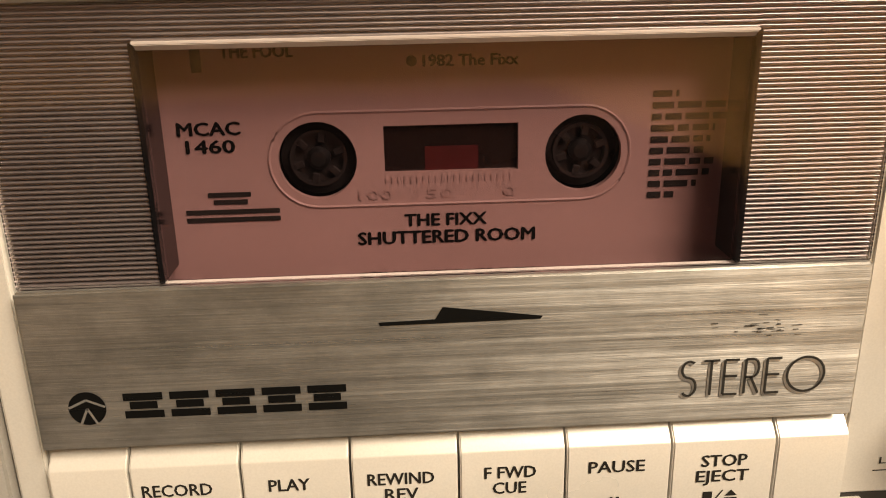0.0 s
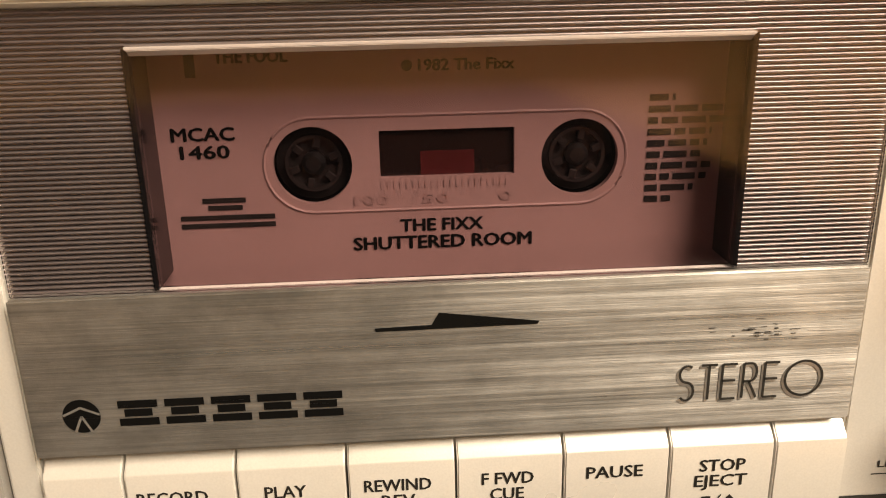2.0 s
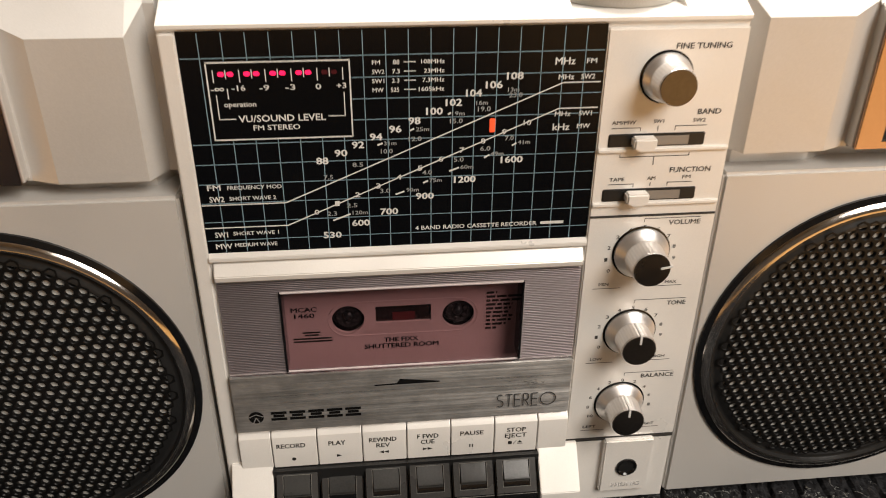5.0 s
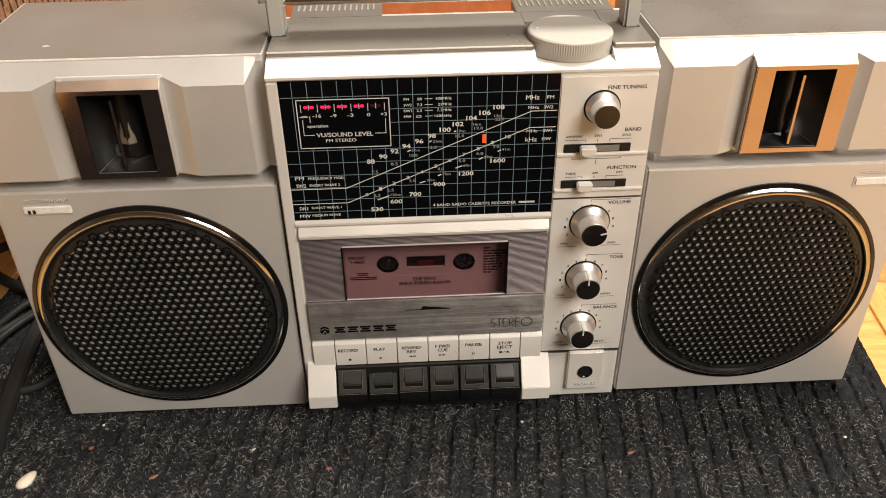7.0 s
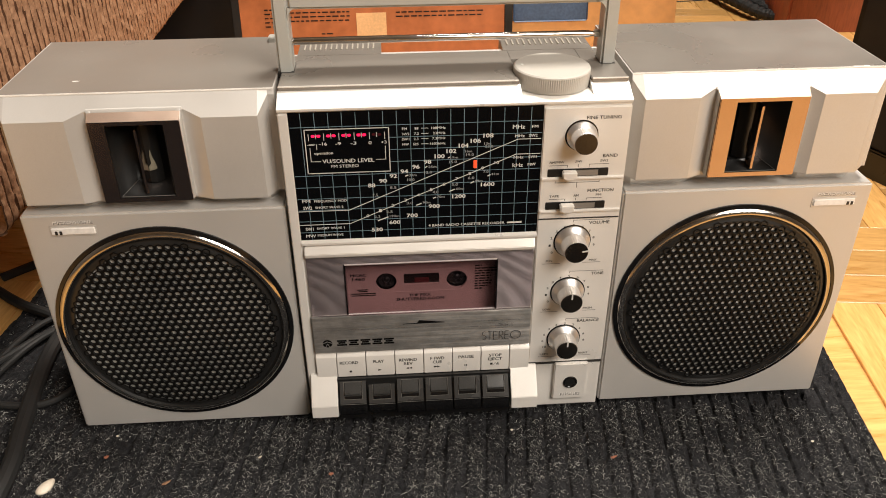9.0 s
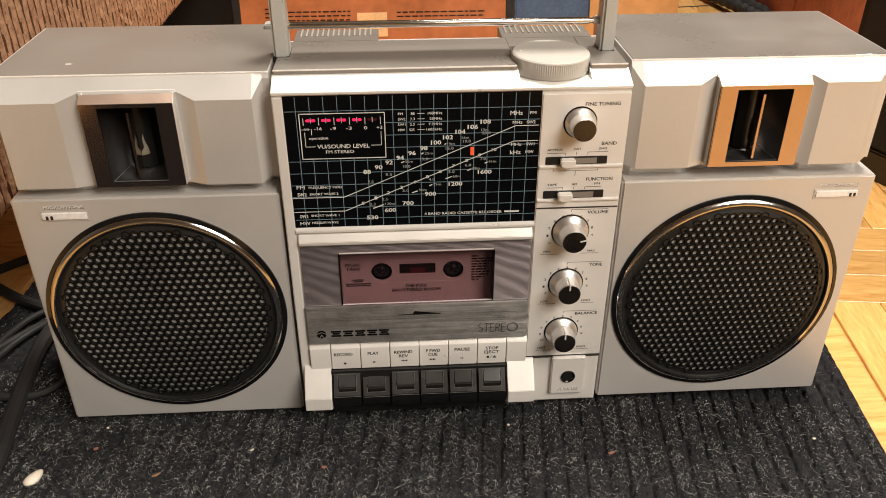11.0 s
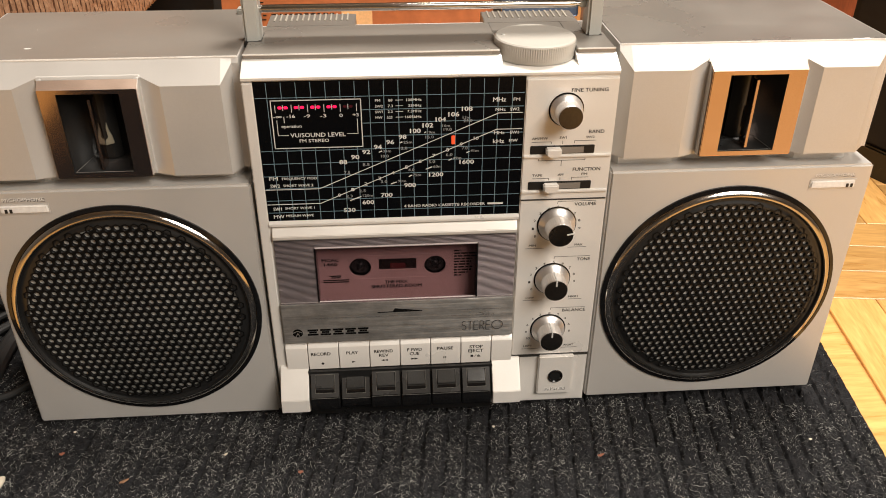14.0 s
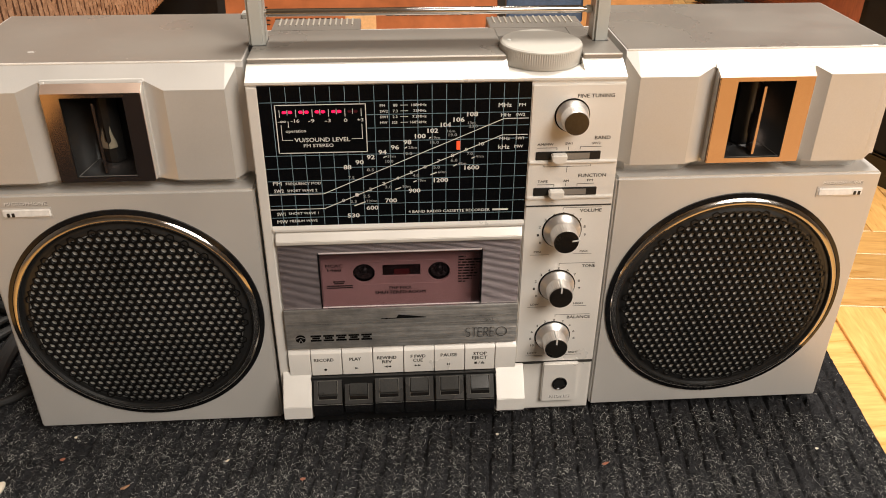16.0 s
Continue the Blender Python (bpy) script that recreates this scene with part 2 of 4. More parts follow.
def curve_points(ctrl, steps=8):
    """A smooth line through control points."""
    c = [Vector(p) for p in ctrl]
    c = [2 * c[0] - c[1]] + c + [2 * c[-1] - c[-2]]
    out = []
    for i in range(1, len(c) - 2):
        for k in range(steps):
            t = k / steps
            p0, p1, p2, p3 = c[i - 1 : i + 3]
            out.append(0.5 * (2 * p1 + (p2 - p0) * t + (2 * p0 - 5 * p1 + 4 * p2 - p3) * t * t + (3 * p1 - p0 - 3 * p2 + p3) * t**3))
    return out + [c[-2]]


def finish(bm, smooth_angle):
    for v in bm.verts:
        v.co *= MM
    if smooth_angle:
        for f in bm.faces:
            f.smooth = True
        for e in bm.edges:
            if len(e.link_faces) == 2 and e.calc_face_angle(0) > radians(smooth_angle):
                e.smooth = False


def part(name, bm, mat, parent=None, label="", smooth_angle=35):
    me = bpy.data.meshes.new(name)
    finish(bm, smooth_angle)
    bm.to_mesh(me), bm.free()
    me.materials.append(mat)
    ob = new(name, me)
    ob.parent = parent
    if label:
        ob["label"] = label
    return ob


def thing(name, label, category, group="", kind=""):
    return tagged(new(name), label, category, group, kind)


def letters(bm, body, x0, x1, z, cap, y, weight=0.0):
    """Flat printed words facing the front: from x0 to x1, centred on height z, cap tall."""
    c = bpy.data.curves.new("words", "FONT")
    c.body, c.size, c.resolution_u = body, 1.0, 2
    ob = new("words", c)
    bpy.context.view_layer.update()
    me = bpy.data.meshes.new_from_object(ob.evaluated_get(bpy.context.evaluated_depsgraph_get()))
    xs = [v.co.x for v in me.vertices]
    lo, hi = min(xs), max(xs)
    s = cap / 0.69
    wide = (x1 - x0) / (hi - lo) if x1 is not None else s
    bold = cap * (0.03 + 1.5 * min(weight, 0.02))
    flat = [(x0 + (v.co.x - lo) * wide, z - cap / 2 + v.co.y * s) for v in me.vertices]
    for k, (dx, dz) in enumerate(((-bold, 0), (bold, 0), (0, bold * 0.6), (0, -bold * 0.6))):
        for v, (px, pz) in zip(me.vertices, flat):
            v.co = (px + dx, y - 0.004 * k, pz + dz)
        bm.from_mesh(me)
    bpy.data.objects.remove(ob), bpy.data.curves.remove(c), bpy.data.meshes.remove(me)
    return bm


def bar(bm, x0, z0, x1, z1, w, y):
    """A printed line facing the front."""
    d = Vector((x1 - x0, 0, z1 - z0))
    o = Vector((-d.z, 0, d.x)).normalized() * w / 2
    a, c = Vector((x0, y, z0)), Vector((x1, y, z1))
    bm.faces.new([bm.verts.new(p) for p in (a - o, c - o, c + o, a + o)])
    return bm

# ---- the setting: floor, ribbed mat, room shell ----
TILTED = radians(-7.0)  # the room's floor and mat stand turned against the radio


def turned(x, y):
    return x * math.cos(TILTED) - y * math.sin(TILTED), x * math.sin(TILTED) + y * math.cos(TILTED)


bm = box(bmesh.new(), -3200, 3200, -3200, 3200, -60, -9)
floor = tagged(part("floor", bm, WOODY), "worn orange oak finger parquet floor", "floor", kind="structure")
# unseen walls and ceiling, added; their dull grey keeps reflections dark
room = [("wall_north", (-3200, 3200, 3200, 3300)), ("wall_south", (-3200, 3200, -3300, -3200)), ("wall_east", (3200, 3300, -3200, 3200)), ("wall_west", (-3300, -3200, -3200, 3200))]
for nm, (a, b_, c, d) in room:
    tagged(part(nm, box(bmesh.new(), a, b_, c, d, -60, 2400), WALLPAINT), "plain unseen room wall, added to close the room, dull grey", "wall", kind="structure")
tagged(part("ceiling", box(bmesh.new(), -3200, 3200, -3200, 3200, 2400, 2500), WALLPAINT), "plain unseen ceiling, added to close the room, dull grey", "ceiling", kind="structure")


def carpet_mat():
    """Charcoal mat with raised ribs along its length."""
    b = bmesh.new()
    w0, w1, l0, l1, pitch = -350.0, 268.0, -900.0, 250.0, 12.6
    nx, ny = int((w1 - w0) / 1.5), 340
    rng = random.Random(4)
    rows = []
    for j in range(ny + 1):
        v = l0 + (l1 - l0) * j / ny
        row = []
        for i in range(nx + 1):
            u = w0 + (w1 - w0) * i / nx
            ph = (u + 2.2 * noise.noise((u * 0.05, v * 0.045, 0)) + 1.3 * noise.noise((u * 0.2, v * 0.2, 8))) / pitch * 2 * math.pi
            h = -1.7 + 1.7 * min(1.0, max(-0.2, 3.3 + 3.5 * math.cos(ph))) + 1.3 * noise.noise((u * 0.3, v * 0.3, 3)) + 0.6 * (rng.random() - 0.5)
            edge = min(i, nx - i, j, ny - j)
            if edge == 0:
                h = -8.8
            uu = u + (2.0 * noise.noise((v * 0.08, 5, u * 0.01)) if i in (0, nx) else 0)
            x, y = turned(uu, v)
            row.append(b.verts.new((x, y, h)))
        rows.append(row)
    for p, q in zip(rows, rows[1:]):
        for i in range(nx):
            b.faces.new((p[i], p[i + 1], q[i + 1], q[i]))
    return part("carpet_mat", b, MAT, None, smooth_angle=0)


mat = tagged(carpet_mat(), "charcoal grey ribbed carpet mat lying on parquet", "mat")


def carpet_fuzz(name, count, seed, reach, thick, mat, label):
    """Short curls of fibre standing out of the mat's ribs."""
    rng = random.Random(seed)
    verts, faces = [], []
    while count:
        u, v = rng.uniform(-342, 265), rng.uniform(-170, 12) if rng.random() < 0.8 else rng.uniform(-230, 120)
        if math.cos(u / 12.6 * 2 * math.pi) < -0.8 or noise.noise((u * 0.05, v * 0.05, 2)) < rng.uniform(-0.7, 0.3):
            continue
        count -= 1
        x, y = turned(u, v)
        a, bend, step, r = rng.uniform(0, 6.28), rng.uniform(-1.1, 1.1), rng.uniform(*reach), rng.uniform(*thick)
        z = 0.2 + rng.random() * 0.4
        k, steps = len(verts), 6
        for i in range(steps):
            bend = bend * 0.8 + rng.uniform(-0.35, 0.35)
            h = z + 0.9 * math.sin(math.pi * i / (steps - 1)) * rng.uniform(0.2, 1)
            n = Vector((-math.sin(a), math.cos(a), 0)) * r
            verts += [(x - n.x, y - n.y, h), (x + n.x, y + n.y, h), (x, y, h + r * 1.6)]
            x, y, a = x + step * math.cos(a), y + step * math.sin(a), a + bend
        for i in range(steps - 1):
            p, q = k + 3 * i, k + 3 * i + 3
            faces += [(p, p + 2, q + 2, q), (p + 2, p + 1, q + 1, q + 2)]
    me = bpy.data.meshes.new(name)
    me.from_pydata([tuple(c * MM for c in p) for p in verts], [], faces)
    me.materials.append(mat)
    return tagged(new(name, me), label, "fibres", kind="stuff")


carpet_fuzz("carpet_fibres", 12000, 9, (0.08, 0.55), (0.035, 0.085), FIBRE, "pale short fibres flecking the charcoal mat")
carpet_fuzz("loose_fibres", 900, 12, (0.6, 1.5), (0.035, 0.06), FIBRE, "long pale curled loose fibres on the charcoal mat")
carpet_fuzz("carpet_pile", 32000, 10, (0.15, 0.8), (0.05, 0.12), FIBREDIM, "dim grey pile fibres of the charcoal mat")

# ---- the radio ----
radio = thing("radio_cassette_recorder", "silver stereo radio cassette recorder with two round black speakers", "radio")
FRONT = -8.5


def speaker_cabinet(x0, x1, stops, frame_x, hole_x, cx, mic_x, side, top, ledge):
    """One speaker cabinet with its raised tweeter housing. stops: (x, set back) along the housing; top: height of its upper edge."""
    b = box(bmesh.new(), x0, x1, -6, 94, 6, ledge, 1.2)
    h = bmesh.new()
    rows = []
    crest, foot = top - 10.8, top - 58.6
    for x, d in stops:
        rows.append([h.verts.new((x, y, z)) for y, z in ((94, ledge - 1), (94, top), (5.2, top), (-5 + d, crest + 0.9 * d), (-5 + d, foot), (4 + d, foot - 1.5), (4 + d, ledge - 1))])
    for (sx, _), (ex, _), p, q in zip(stops, stops[1:], rows, rows[1:]):
        for k in range(6):
            if k == 3 and sx > frame_x[0] - 4 and ex < frame_x[1] + 4 and abs(sx - frame_x[0] - 0.3) < 0.05:
                continue
            h.faces.new((p[k], p[k + 1], q[k + 1], q[k]))
    h.faces.new(rows[0]), h.faces.new(rows[-1][::-1])
    bmesh.ops.recalc_face_normals(h, faces=h.faces[:])
    merge(b, h)
    cab = part("speaker_cabinet", b, SILVER, radio, "silver painted speaker cabinet with sloped shoulder", 8)
    # grey lid let into the top face behind a thin bright lip
    part("top_lid", box(bmesh.new(), stops[0][0] + 0.8, stops[-1][0] - 0.8, 6.3, 93.6, top - 1, top + 0.3, 0.2), GREYTOP, cab, "matt grey top face with pale specks")
    part("lid_lip", box(bmesh.new(), stops[0][0] + 0.4, stops[-1][0] - 0.4, 4.9, 6.2, top - 0.8, top + 0.4, 0.3), WHITE, cab)
    # chrome trim ring and gasket
    part("gasket", ring(bmesh.new(), [(69.0, 0.2), (68.9, -0.9), (66.6, -1.6), (66.4, 0)], cx, -6, 83.6), GLOSSBLACK, cab, "thin black gasket ring")
    part("trim_ring", ring(bmesh.new(), [(67.2, 0), (66.9, -0.8), (66.2, -1.7), (65.2, -2.5), (64.2, -2.95), (63.3, -3.0)], cx, -6, 83.6), CHROME, cab, "polished chrome trim ring")
    part("surround", ring(bmesh.new(), [(63.1, -2.8), (62.7, -2.7), (62.0, -1.2), (61.0, -0.9), (60.2, -1.1), (59.0, -1.7), (58.0, -2.0), (57.4, -2.0)], cx, -6, 83.6), BLACK, cab)
    part("grille", grille(cx, -8.1, 83.6, 59.4), GRILLE, cab, "black perforated metal grille", 25)
    part("speaker_cloth", lathe(bmesh.new(), [(61, 0), (61, 0.3)], cx, -6.5, 83.6, n=64), CLOTH, cab)
    # tweeter frame, standing proud of the housing
    f0, f1, g0, g1 = *frame_x, *hole_x
    z0, z1, y = foot + 0.9, crest - 0.2, -7.0
    h0, h1 = z0 + 2.7, z1 - 2.2

    t = bmesh.new()
    outer = [t.verts.new((x, y, z)) for x, z in ((f0, z0), (f1, z0), (f1, z1), (f0, z1))]
    inner = [t.verts.new((x, y, z)) for x, z in ((g0, h0), (g1, h0), (g1, h1), (g0, h1))]
    back = [t.verts.new(p) for p in ((f0, y + 1.6, z0), (f1, y + 1.6, z0), (f1, y + 1.6, z1), (f0, y + 1.6, z1))]
    for i in range(4):
        t.faces.new((outer[i - 1], outer[i], inner[i], inner[i - 1]))
        if i != 3:
            t.faces.new((outer[i], outer[i - 1], back[i - 1], back[i]))
    bmesh.ops.recalc_face_normals(t, faces=t.faces[:])
    bmesh.ops.bevel(t, geom=[e for e in t.edges if len(e.link_faces) == 2 and e.calc_face_angle() > 0.3], offset=0.35, segments=2, affect="EDGES")
    tw = part("tweeter_frame", t, BRONZE, cab, "anodised bronze metal tweeter frame", 8)
    slab = bmesh.new()
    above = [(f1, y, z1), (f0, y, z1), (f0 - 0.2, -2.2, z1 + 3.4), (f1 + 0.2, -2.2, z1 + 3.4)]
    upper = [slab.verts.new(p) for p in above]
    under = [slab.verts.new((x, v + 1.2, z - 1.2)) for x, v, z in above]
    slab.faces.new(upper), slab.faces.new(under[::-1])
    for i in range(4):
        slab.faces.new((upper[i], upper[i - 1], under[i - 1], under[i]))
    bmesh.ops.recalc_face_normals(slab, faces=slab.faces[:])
    # bevel is bronze too, lightened to paint the lamp's glare on it
    part("top_bevel", slab, BRONZEGLARE, tw, "upper bevel of the frame, lightened for lamp glare")
    # collar round the frame in the cabinet's colour
    c = bmesh.new()
    for e0, e1 in ((f0 - 0.5, f0 + 1.6), (f1 - 1.6, f1 + 0.5)):
        prism(c, [(-5.6, z1 - 0.4), (-5.6, z0 + 0.3), (9, z0 + 0.3), (9, z1 + 4.4), (-1.6, z1 + 4.2), (-2.4, z1 + 3.2)], "x", e0, e1, 0.15, 1)
    prism(c, [(-2.1, z1 + 3.3), (-1.3, z1 + 4.7), (2, z1 + 5.2), (2, z1 + 2)], "x", f0 - 1.1, f1 + 1.1, 0.2)
    part("frame_collar", c, SILVER, cab)
    w = bmesh.new()
    mid = (g0 + g1) / 2
    front = [w.verts.new((x, y + 0.4, z)) for x, z in ((g0, h0), (g1, h0), (g1, h1), (g0, h1))]
    deep_at = [(g0 + 6, 11, h0 + 2.5), (g1 - 6, 11, h0 + 2.5), (g1 - 6, 11, h1 - 2.5), (g0 + 6, 11, h1 - 2.5)]
    deep = [w.verts.new(p) for p in deep_at]
    for i in range(4):
        w.faces.new((front[i - 1], front[i], deep[i], deep[i - 1]))
    w.faces.new(deep)
    part("tweeter_horn", w, BLACK, cab, "glossy black horn recess")
    d = bmesh.new()
    tube(d, [(g0 + 0.6, y + 1.4, h0 + 0.3), deep_at[0]], 0.17, 6), tube(d, [(g1 - 0.6, y + 1.4, h0 + 0.3), deep_at[1]], 0.17, 6)
    tube(d, [deep_at[0], (mid - 2, 9.6, h0 + 1.4), (mid + 2, 9.6, h0 + 1.4), deep_at[1]], 0.15, 6)
    tube(d, [(g0 + 0.4, y + 1, h0 + 0.25), (g1 - 0.4, y + 1, h0 + 0.25)], 0.16, 6)
    part("dusty_edge", d, DUSTY, cab, "dust along the horn's lower edges")
    m = mid - side * -0.6
    part("diffuser_bar", prism(bmesh.new(), [(m - 0.7, -5.4), (m + 0.7, -5.4), (m + 0.5, 3), (m - 0.5, 3)], "z", h0 + 1.3, h1 - 3.4, 0.15), BRONZE, cab, "slim gold diffuser bar")
    p = bmesh.new()
    prism(p, [(mid - 6, 9.0), (mid - 5.4, 11), (mid + 5.4, 11), (mid + 6, 9.0), (mid + 2.4, 5.5), (mid - 2.4, 5.5)], "z", h0 + 2.6, h1 - 2.6, 0.3)
    part("tweeter_cone", p, BLACK, cab)
    # small flat shapes paint the highlights seen inside each horn
    if side < 0:
        o = mid + 1.6
        glint = [(o - 2.0, 181.5), (o + 2.4, 182.6), (o + 2.0, 186), (o + 0.7, 190), (o + 0.2, 194), (o - 0.5, 190.5), (o - 0.2, 186), (o - 1.9, 184)]
        part("horn_highlight", prism(bmesh.new(), glint, "y", 4.2, 5.4, 0.25), HORNGLINT, cab, "flat pale shape painting a highlight in the horn")
    else:
        o = mid + 2.6
        glint = [(o - 1.6, 182), (o + 2.2, 182), (o + 2.2, 183.6), (o + 0.6, 184), (o + 0.6, 194), (o - 1.6, 194)]
        part("horn_highlight", prism(bmesh.new(), glint, "y", 4.4, 5.4, 0.25), KEYGREY, cab, "flat dim shape painting a highlight in the horn")
    # microphone badge
    m0, m1 = mic_x
    part("microphone_badge", box(bmesh.new(), m0, m1, -7.0, -5.5, 149.6, 154.0, 0.5), BADGE, cab, "small bright rectangular microphone badge")
    for i in range(2):
        q = bmesh.new()
        box(q, m1 - 5.0 + i * 2.4, m1 - 3.6 + i * 2.4, -7.3, -6.8, 150.0, 152.2, 0.1) if side > 0 else box(q, m0 + 2.2 + i * 2.4, m0 + 3.6 + i * 2.4, -7.3, -6.8, 150.0, 152.2, 0.1)
        part("microphone_slot", q, BLACK, cab)
    part("microphone_outline", box(bmesh.new(), m0 - 0.9, m1 + 0.9, -6.3, -5.5, 148.4, 155.0, 0.3), SILVER, cab)
    part("microphone_lettering", letters(bmesh.new(), "MICROPHONE", m0 + 2, m1 - 1, 157.2, 1.8, -6.3, 0.01), BADGE, cab)
    # offset grey copy paints the shade beside the letters
    part("microphone_lettering_shade", letters(bmesh.new(), "MICROPHONE", m0 + 2.2, m1 - 0.8, 156.85, 1.8, -6.15, 0.01), GREYINK, cab)
    return cab


def grille(cx, cy, cz, radius):
    """A plate of hexagonal cells, each with a dished round hole."""
    b = bmesh.new()
    px, pz, hole, n = 4.62, 4.0, 1.55, 12
    corner = [(math.cos(math.pi / 6 + i * math.pi / 3) * px / math.sqrt(3), math.sin(math.pi / 6 + i * math.pi / 3) * px / math.sqrt(3)) for i in range(6)]
    rim = []
    for i in range(6):
        rim += [corner[i], tuple((corner[i][k] + corner[(i + 1) % 6][k]) / 2 for k in range(2))]
    verts, faces = [], []
    for r in range(-16, 17):
        for s in range(-16, 17):
            x, z = (s + (r % 2) / 2) * px, r * pz
            if math.hypot(x, z) > radius - 1.5:
                continue
            k = len(verts)
            a0 = math.pi / 6
            for i, (u, v) in enumerate(rim):
                verts.append((cx + x + u, cy, cz + z + v))
            for rr, h in ((hole * 1.16, 0.0), (hole, 0.3), (hole * 0.98, 1.55)):
                for i in range(n):
                    a = a0 + 2 * math.pi * i / n
                    verts.append((cx + x + rr * math.cos(a), cy + h, cz + z + rr * math.sin(a)))
            for lay in range(3):
                for i in range(n):
                    j = (i + 1) % n
                    faces.append((k + lay * n + i, k + lay * n + j, k + (lay + 1) * n + j, k + (lay + 1) * n + i))
    me = bpy.data.meshes.new("tmp")
    me.from_pydata(verts, [], faces)
    b.from_mesh(me)
    bpy.data.meshes.remove(me)
    return b


BADGE = material("white_badge_paint", (0.82, 0.80, 0.77), 0.35)
# cream of the highlight painted in the left horn
HORNGLINT = material("painted_horn_highlight", (0.26, 0.24, 0.18), 0.4)
DUSTY = material("dusty_black_plastic", (0.16, 0.155, 0.14), 0.8, 0, 0.5, 1500, 0.2)
left = speaker_cabinet(-241, -97.5, [(-240.5, 9), (-235, 0), (-204.5, 0), (-194.5, 4), (-192.3, 4), (-146.1, 4), (-144.5, 4), (-135, 0), (-106, 0), (-101, 9), (-97.5, 9)], (-192.6, -145.8), (-184.0, -154.3), -169.6, (-226, -202), -1, 226.3, 162)
right = speaker_cabinet(93, 239, [(93, 9), (98.8, 0), (128.5, 0), (137, 4), (139.3, 4), (188.1, 4), (189.5, 4), (197.2, 0), (226, 0), (234, 8), (235.8, 8)], (139.0, 188.4), (148.4, 178.5), 164.2, (205.2, 230.2), 1, 228.6, 163)

# centre body: a shoulder that slopes back, with a pocket for the tuning wheel
b = bmesh.new()
sloped = [(-7, 137), (-7, 217.2), (-8.5, 218.5), (-8.5, 219.7), (3.5, 225.2), (62, 225.2), (62, 137)]
pocket = [(-7, 137), (-7, 217.2), (-8.5, 218.5), (-8.5, 219.7), (-4, 221.4), (44, 221.4), (44, 225.2), (62, 225.2), (62, 137)]
prism(b, sloped, "x", -95.5, 32.5), prism(b, pocket, "x", 32.5, 70.5), prism(b, sloped, "x", 70.5, 91)
centre = part("centre_body", b, WHITE, radio, "silver centre body with sloped bright shoulder", 20)
# the bay for the cassette stays open between these
for q in ((-95.5, 91, 13, 62, 6, 137.2), (-95.5, -75, -7, 13.2, 6, 137.2), (30, 91, -7, 13.2, 6, 137.2), (-75.2, 30.2, -7, 13.2, 6, 68)):
    part("body_block", box(bmesh.new(), *q), WHITE, radio)
b = box(bmesh.new(), -95.2, 32.0, 3.6, 53, 225.0, 227.5, 0.4)
box(b, 71, 90.7, 3.6, 53, 225.0, 227.5, 0.4), box(b, 31.9, 71.1, 37.5, 53, 224.0, 227.45, 0.2)
part("top_lid", b, GREYTOP, centre, "matt grey top cover")
VENTPALE = material("pale_rib_plastic", (0.50, 0.47, 0.41), 0.45, 0.1, 0.05, 2500, 0.05)
# white strips paint the highlight on the cover's rounded front edge
part("lid_edge_highlight", box(bmesh.new(), -95.2, 31.6, 3.2, 4.0, 227.0, 227.75, 0.2), WHITE, centre)
part("lid_edge_highlight", box(bmesh.new(), 71.2, 90.7, 3.2, 4.0, 227.0, 227.75, 0.2), WHITE, centre)
for a, c in ((-89, -41), (30, 82)):
    tab = part("vent_tab", box(bmesh.new(), a, c, 52.8, 76, 214, 227.47, 0.3), GREYTOP, radio, "grey cover tab with raised vent ribs")
    for i in range(14):
        x = a + 3 + i * (c - a - 5) / 14
        part("vent_rib", box(bmesh.new(), x, x + 1.0, 62, 75.5, 227.2, 228.1, 0.2, 1), VENTPALE, tab)
# side cheeks and face panels
part("face_panel", box(bmesh.new(), -95.5, -90.2, FRONT, -6.8, 6.5, 217.2, 0.5), WHITE, centre)
part("control_panel", box(bmesh.new(), 44.0, 91, FRONT, -6.8, 43.6, 216.2, 0.5), WHITE, centre, "pale silver control panel")
part("lower_panel", box(bmesh.new(), 49.0, 90, FRONT + 0.2, -6.8, 7, 42.2, 0.6), WHITE, centre)
part("trim_strip", prism(bmesh.new(), [(-9.3, 137.8), (-9.3, 139.4), (-7.2, 140.8), (-6.8, 137.6)], "x", -90.2, 44.0, 0.2), WHITE, centre, "bright narrow trim strip")

# tuning dial
dial = part("tuning_dial", box(bmesh.new(), -90.2, 44.0, -7.5, -6.5, 140.3, 217.9, 0.1), DIAL, radio, "black tuning scale with pale blue grid")
DY = -7.62

# cassette door
door = part("cassette_door", prism(bmesh.new(), [(-8.6, 60.8), (-8.6, 88.0), (-7.0, 88.0), (-7.0, 60.8)], "x", -89, 43), WHITE, radio, "hinged cassette door with brushed metal front")
part("door_top_bar", prism(bmesh.new(), [(-8.4, 129.3), (-10.4, 130.2), (-10.9, 132.5), (-8.0, 136.9), (-5.5, 136.9), (-5.5, 129.3)], "x", -89, 43, 0.3), WHITE, door, "rounded bright silver top bar")
strip = part("brushed_plate", box(bmesh.new(), -89.3, 43.1, -10.7, -8.4, 60.9, 88.0, 0.35), BRUSHED, radio, "scratched brushed aluminium front plate")
across = strip.data.uv_layers.new(name="across")
for loop in strip.data.loops:
    at = strip.data.vertices[loop.vertex_index].co
    across.data[loop.index].uv = (at.z * 10, at.x * 10)
W0, W1, WZ0, WZ1 = -67.4, 21.8, 88.2, 123.8


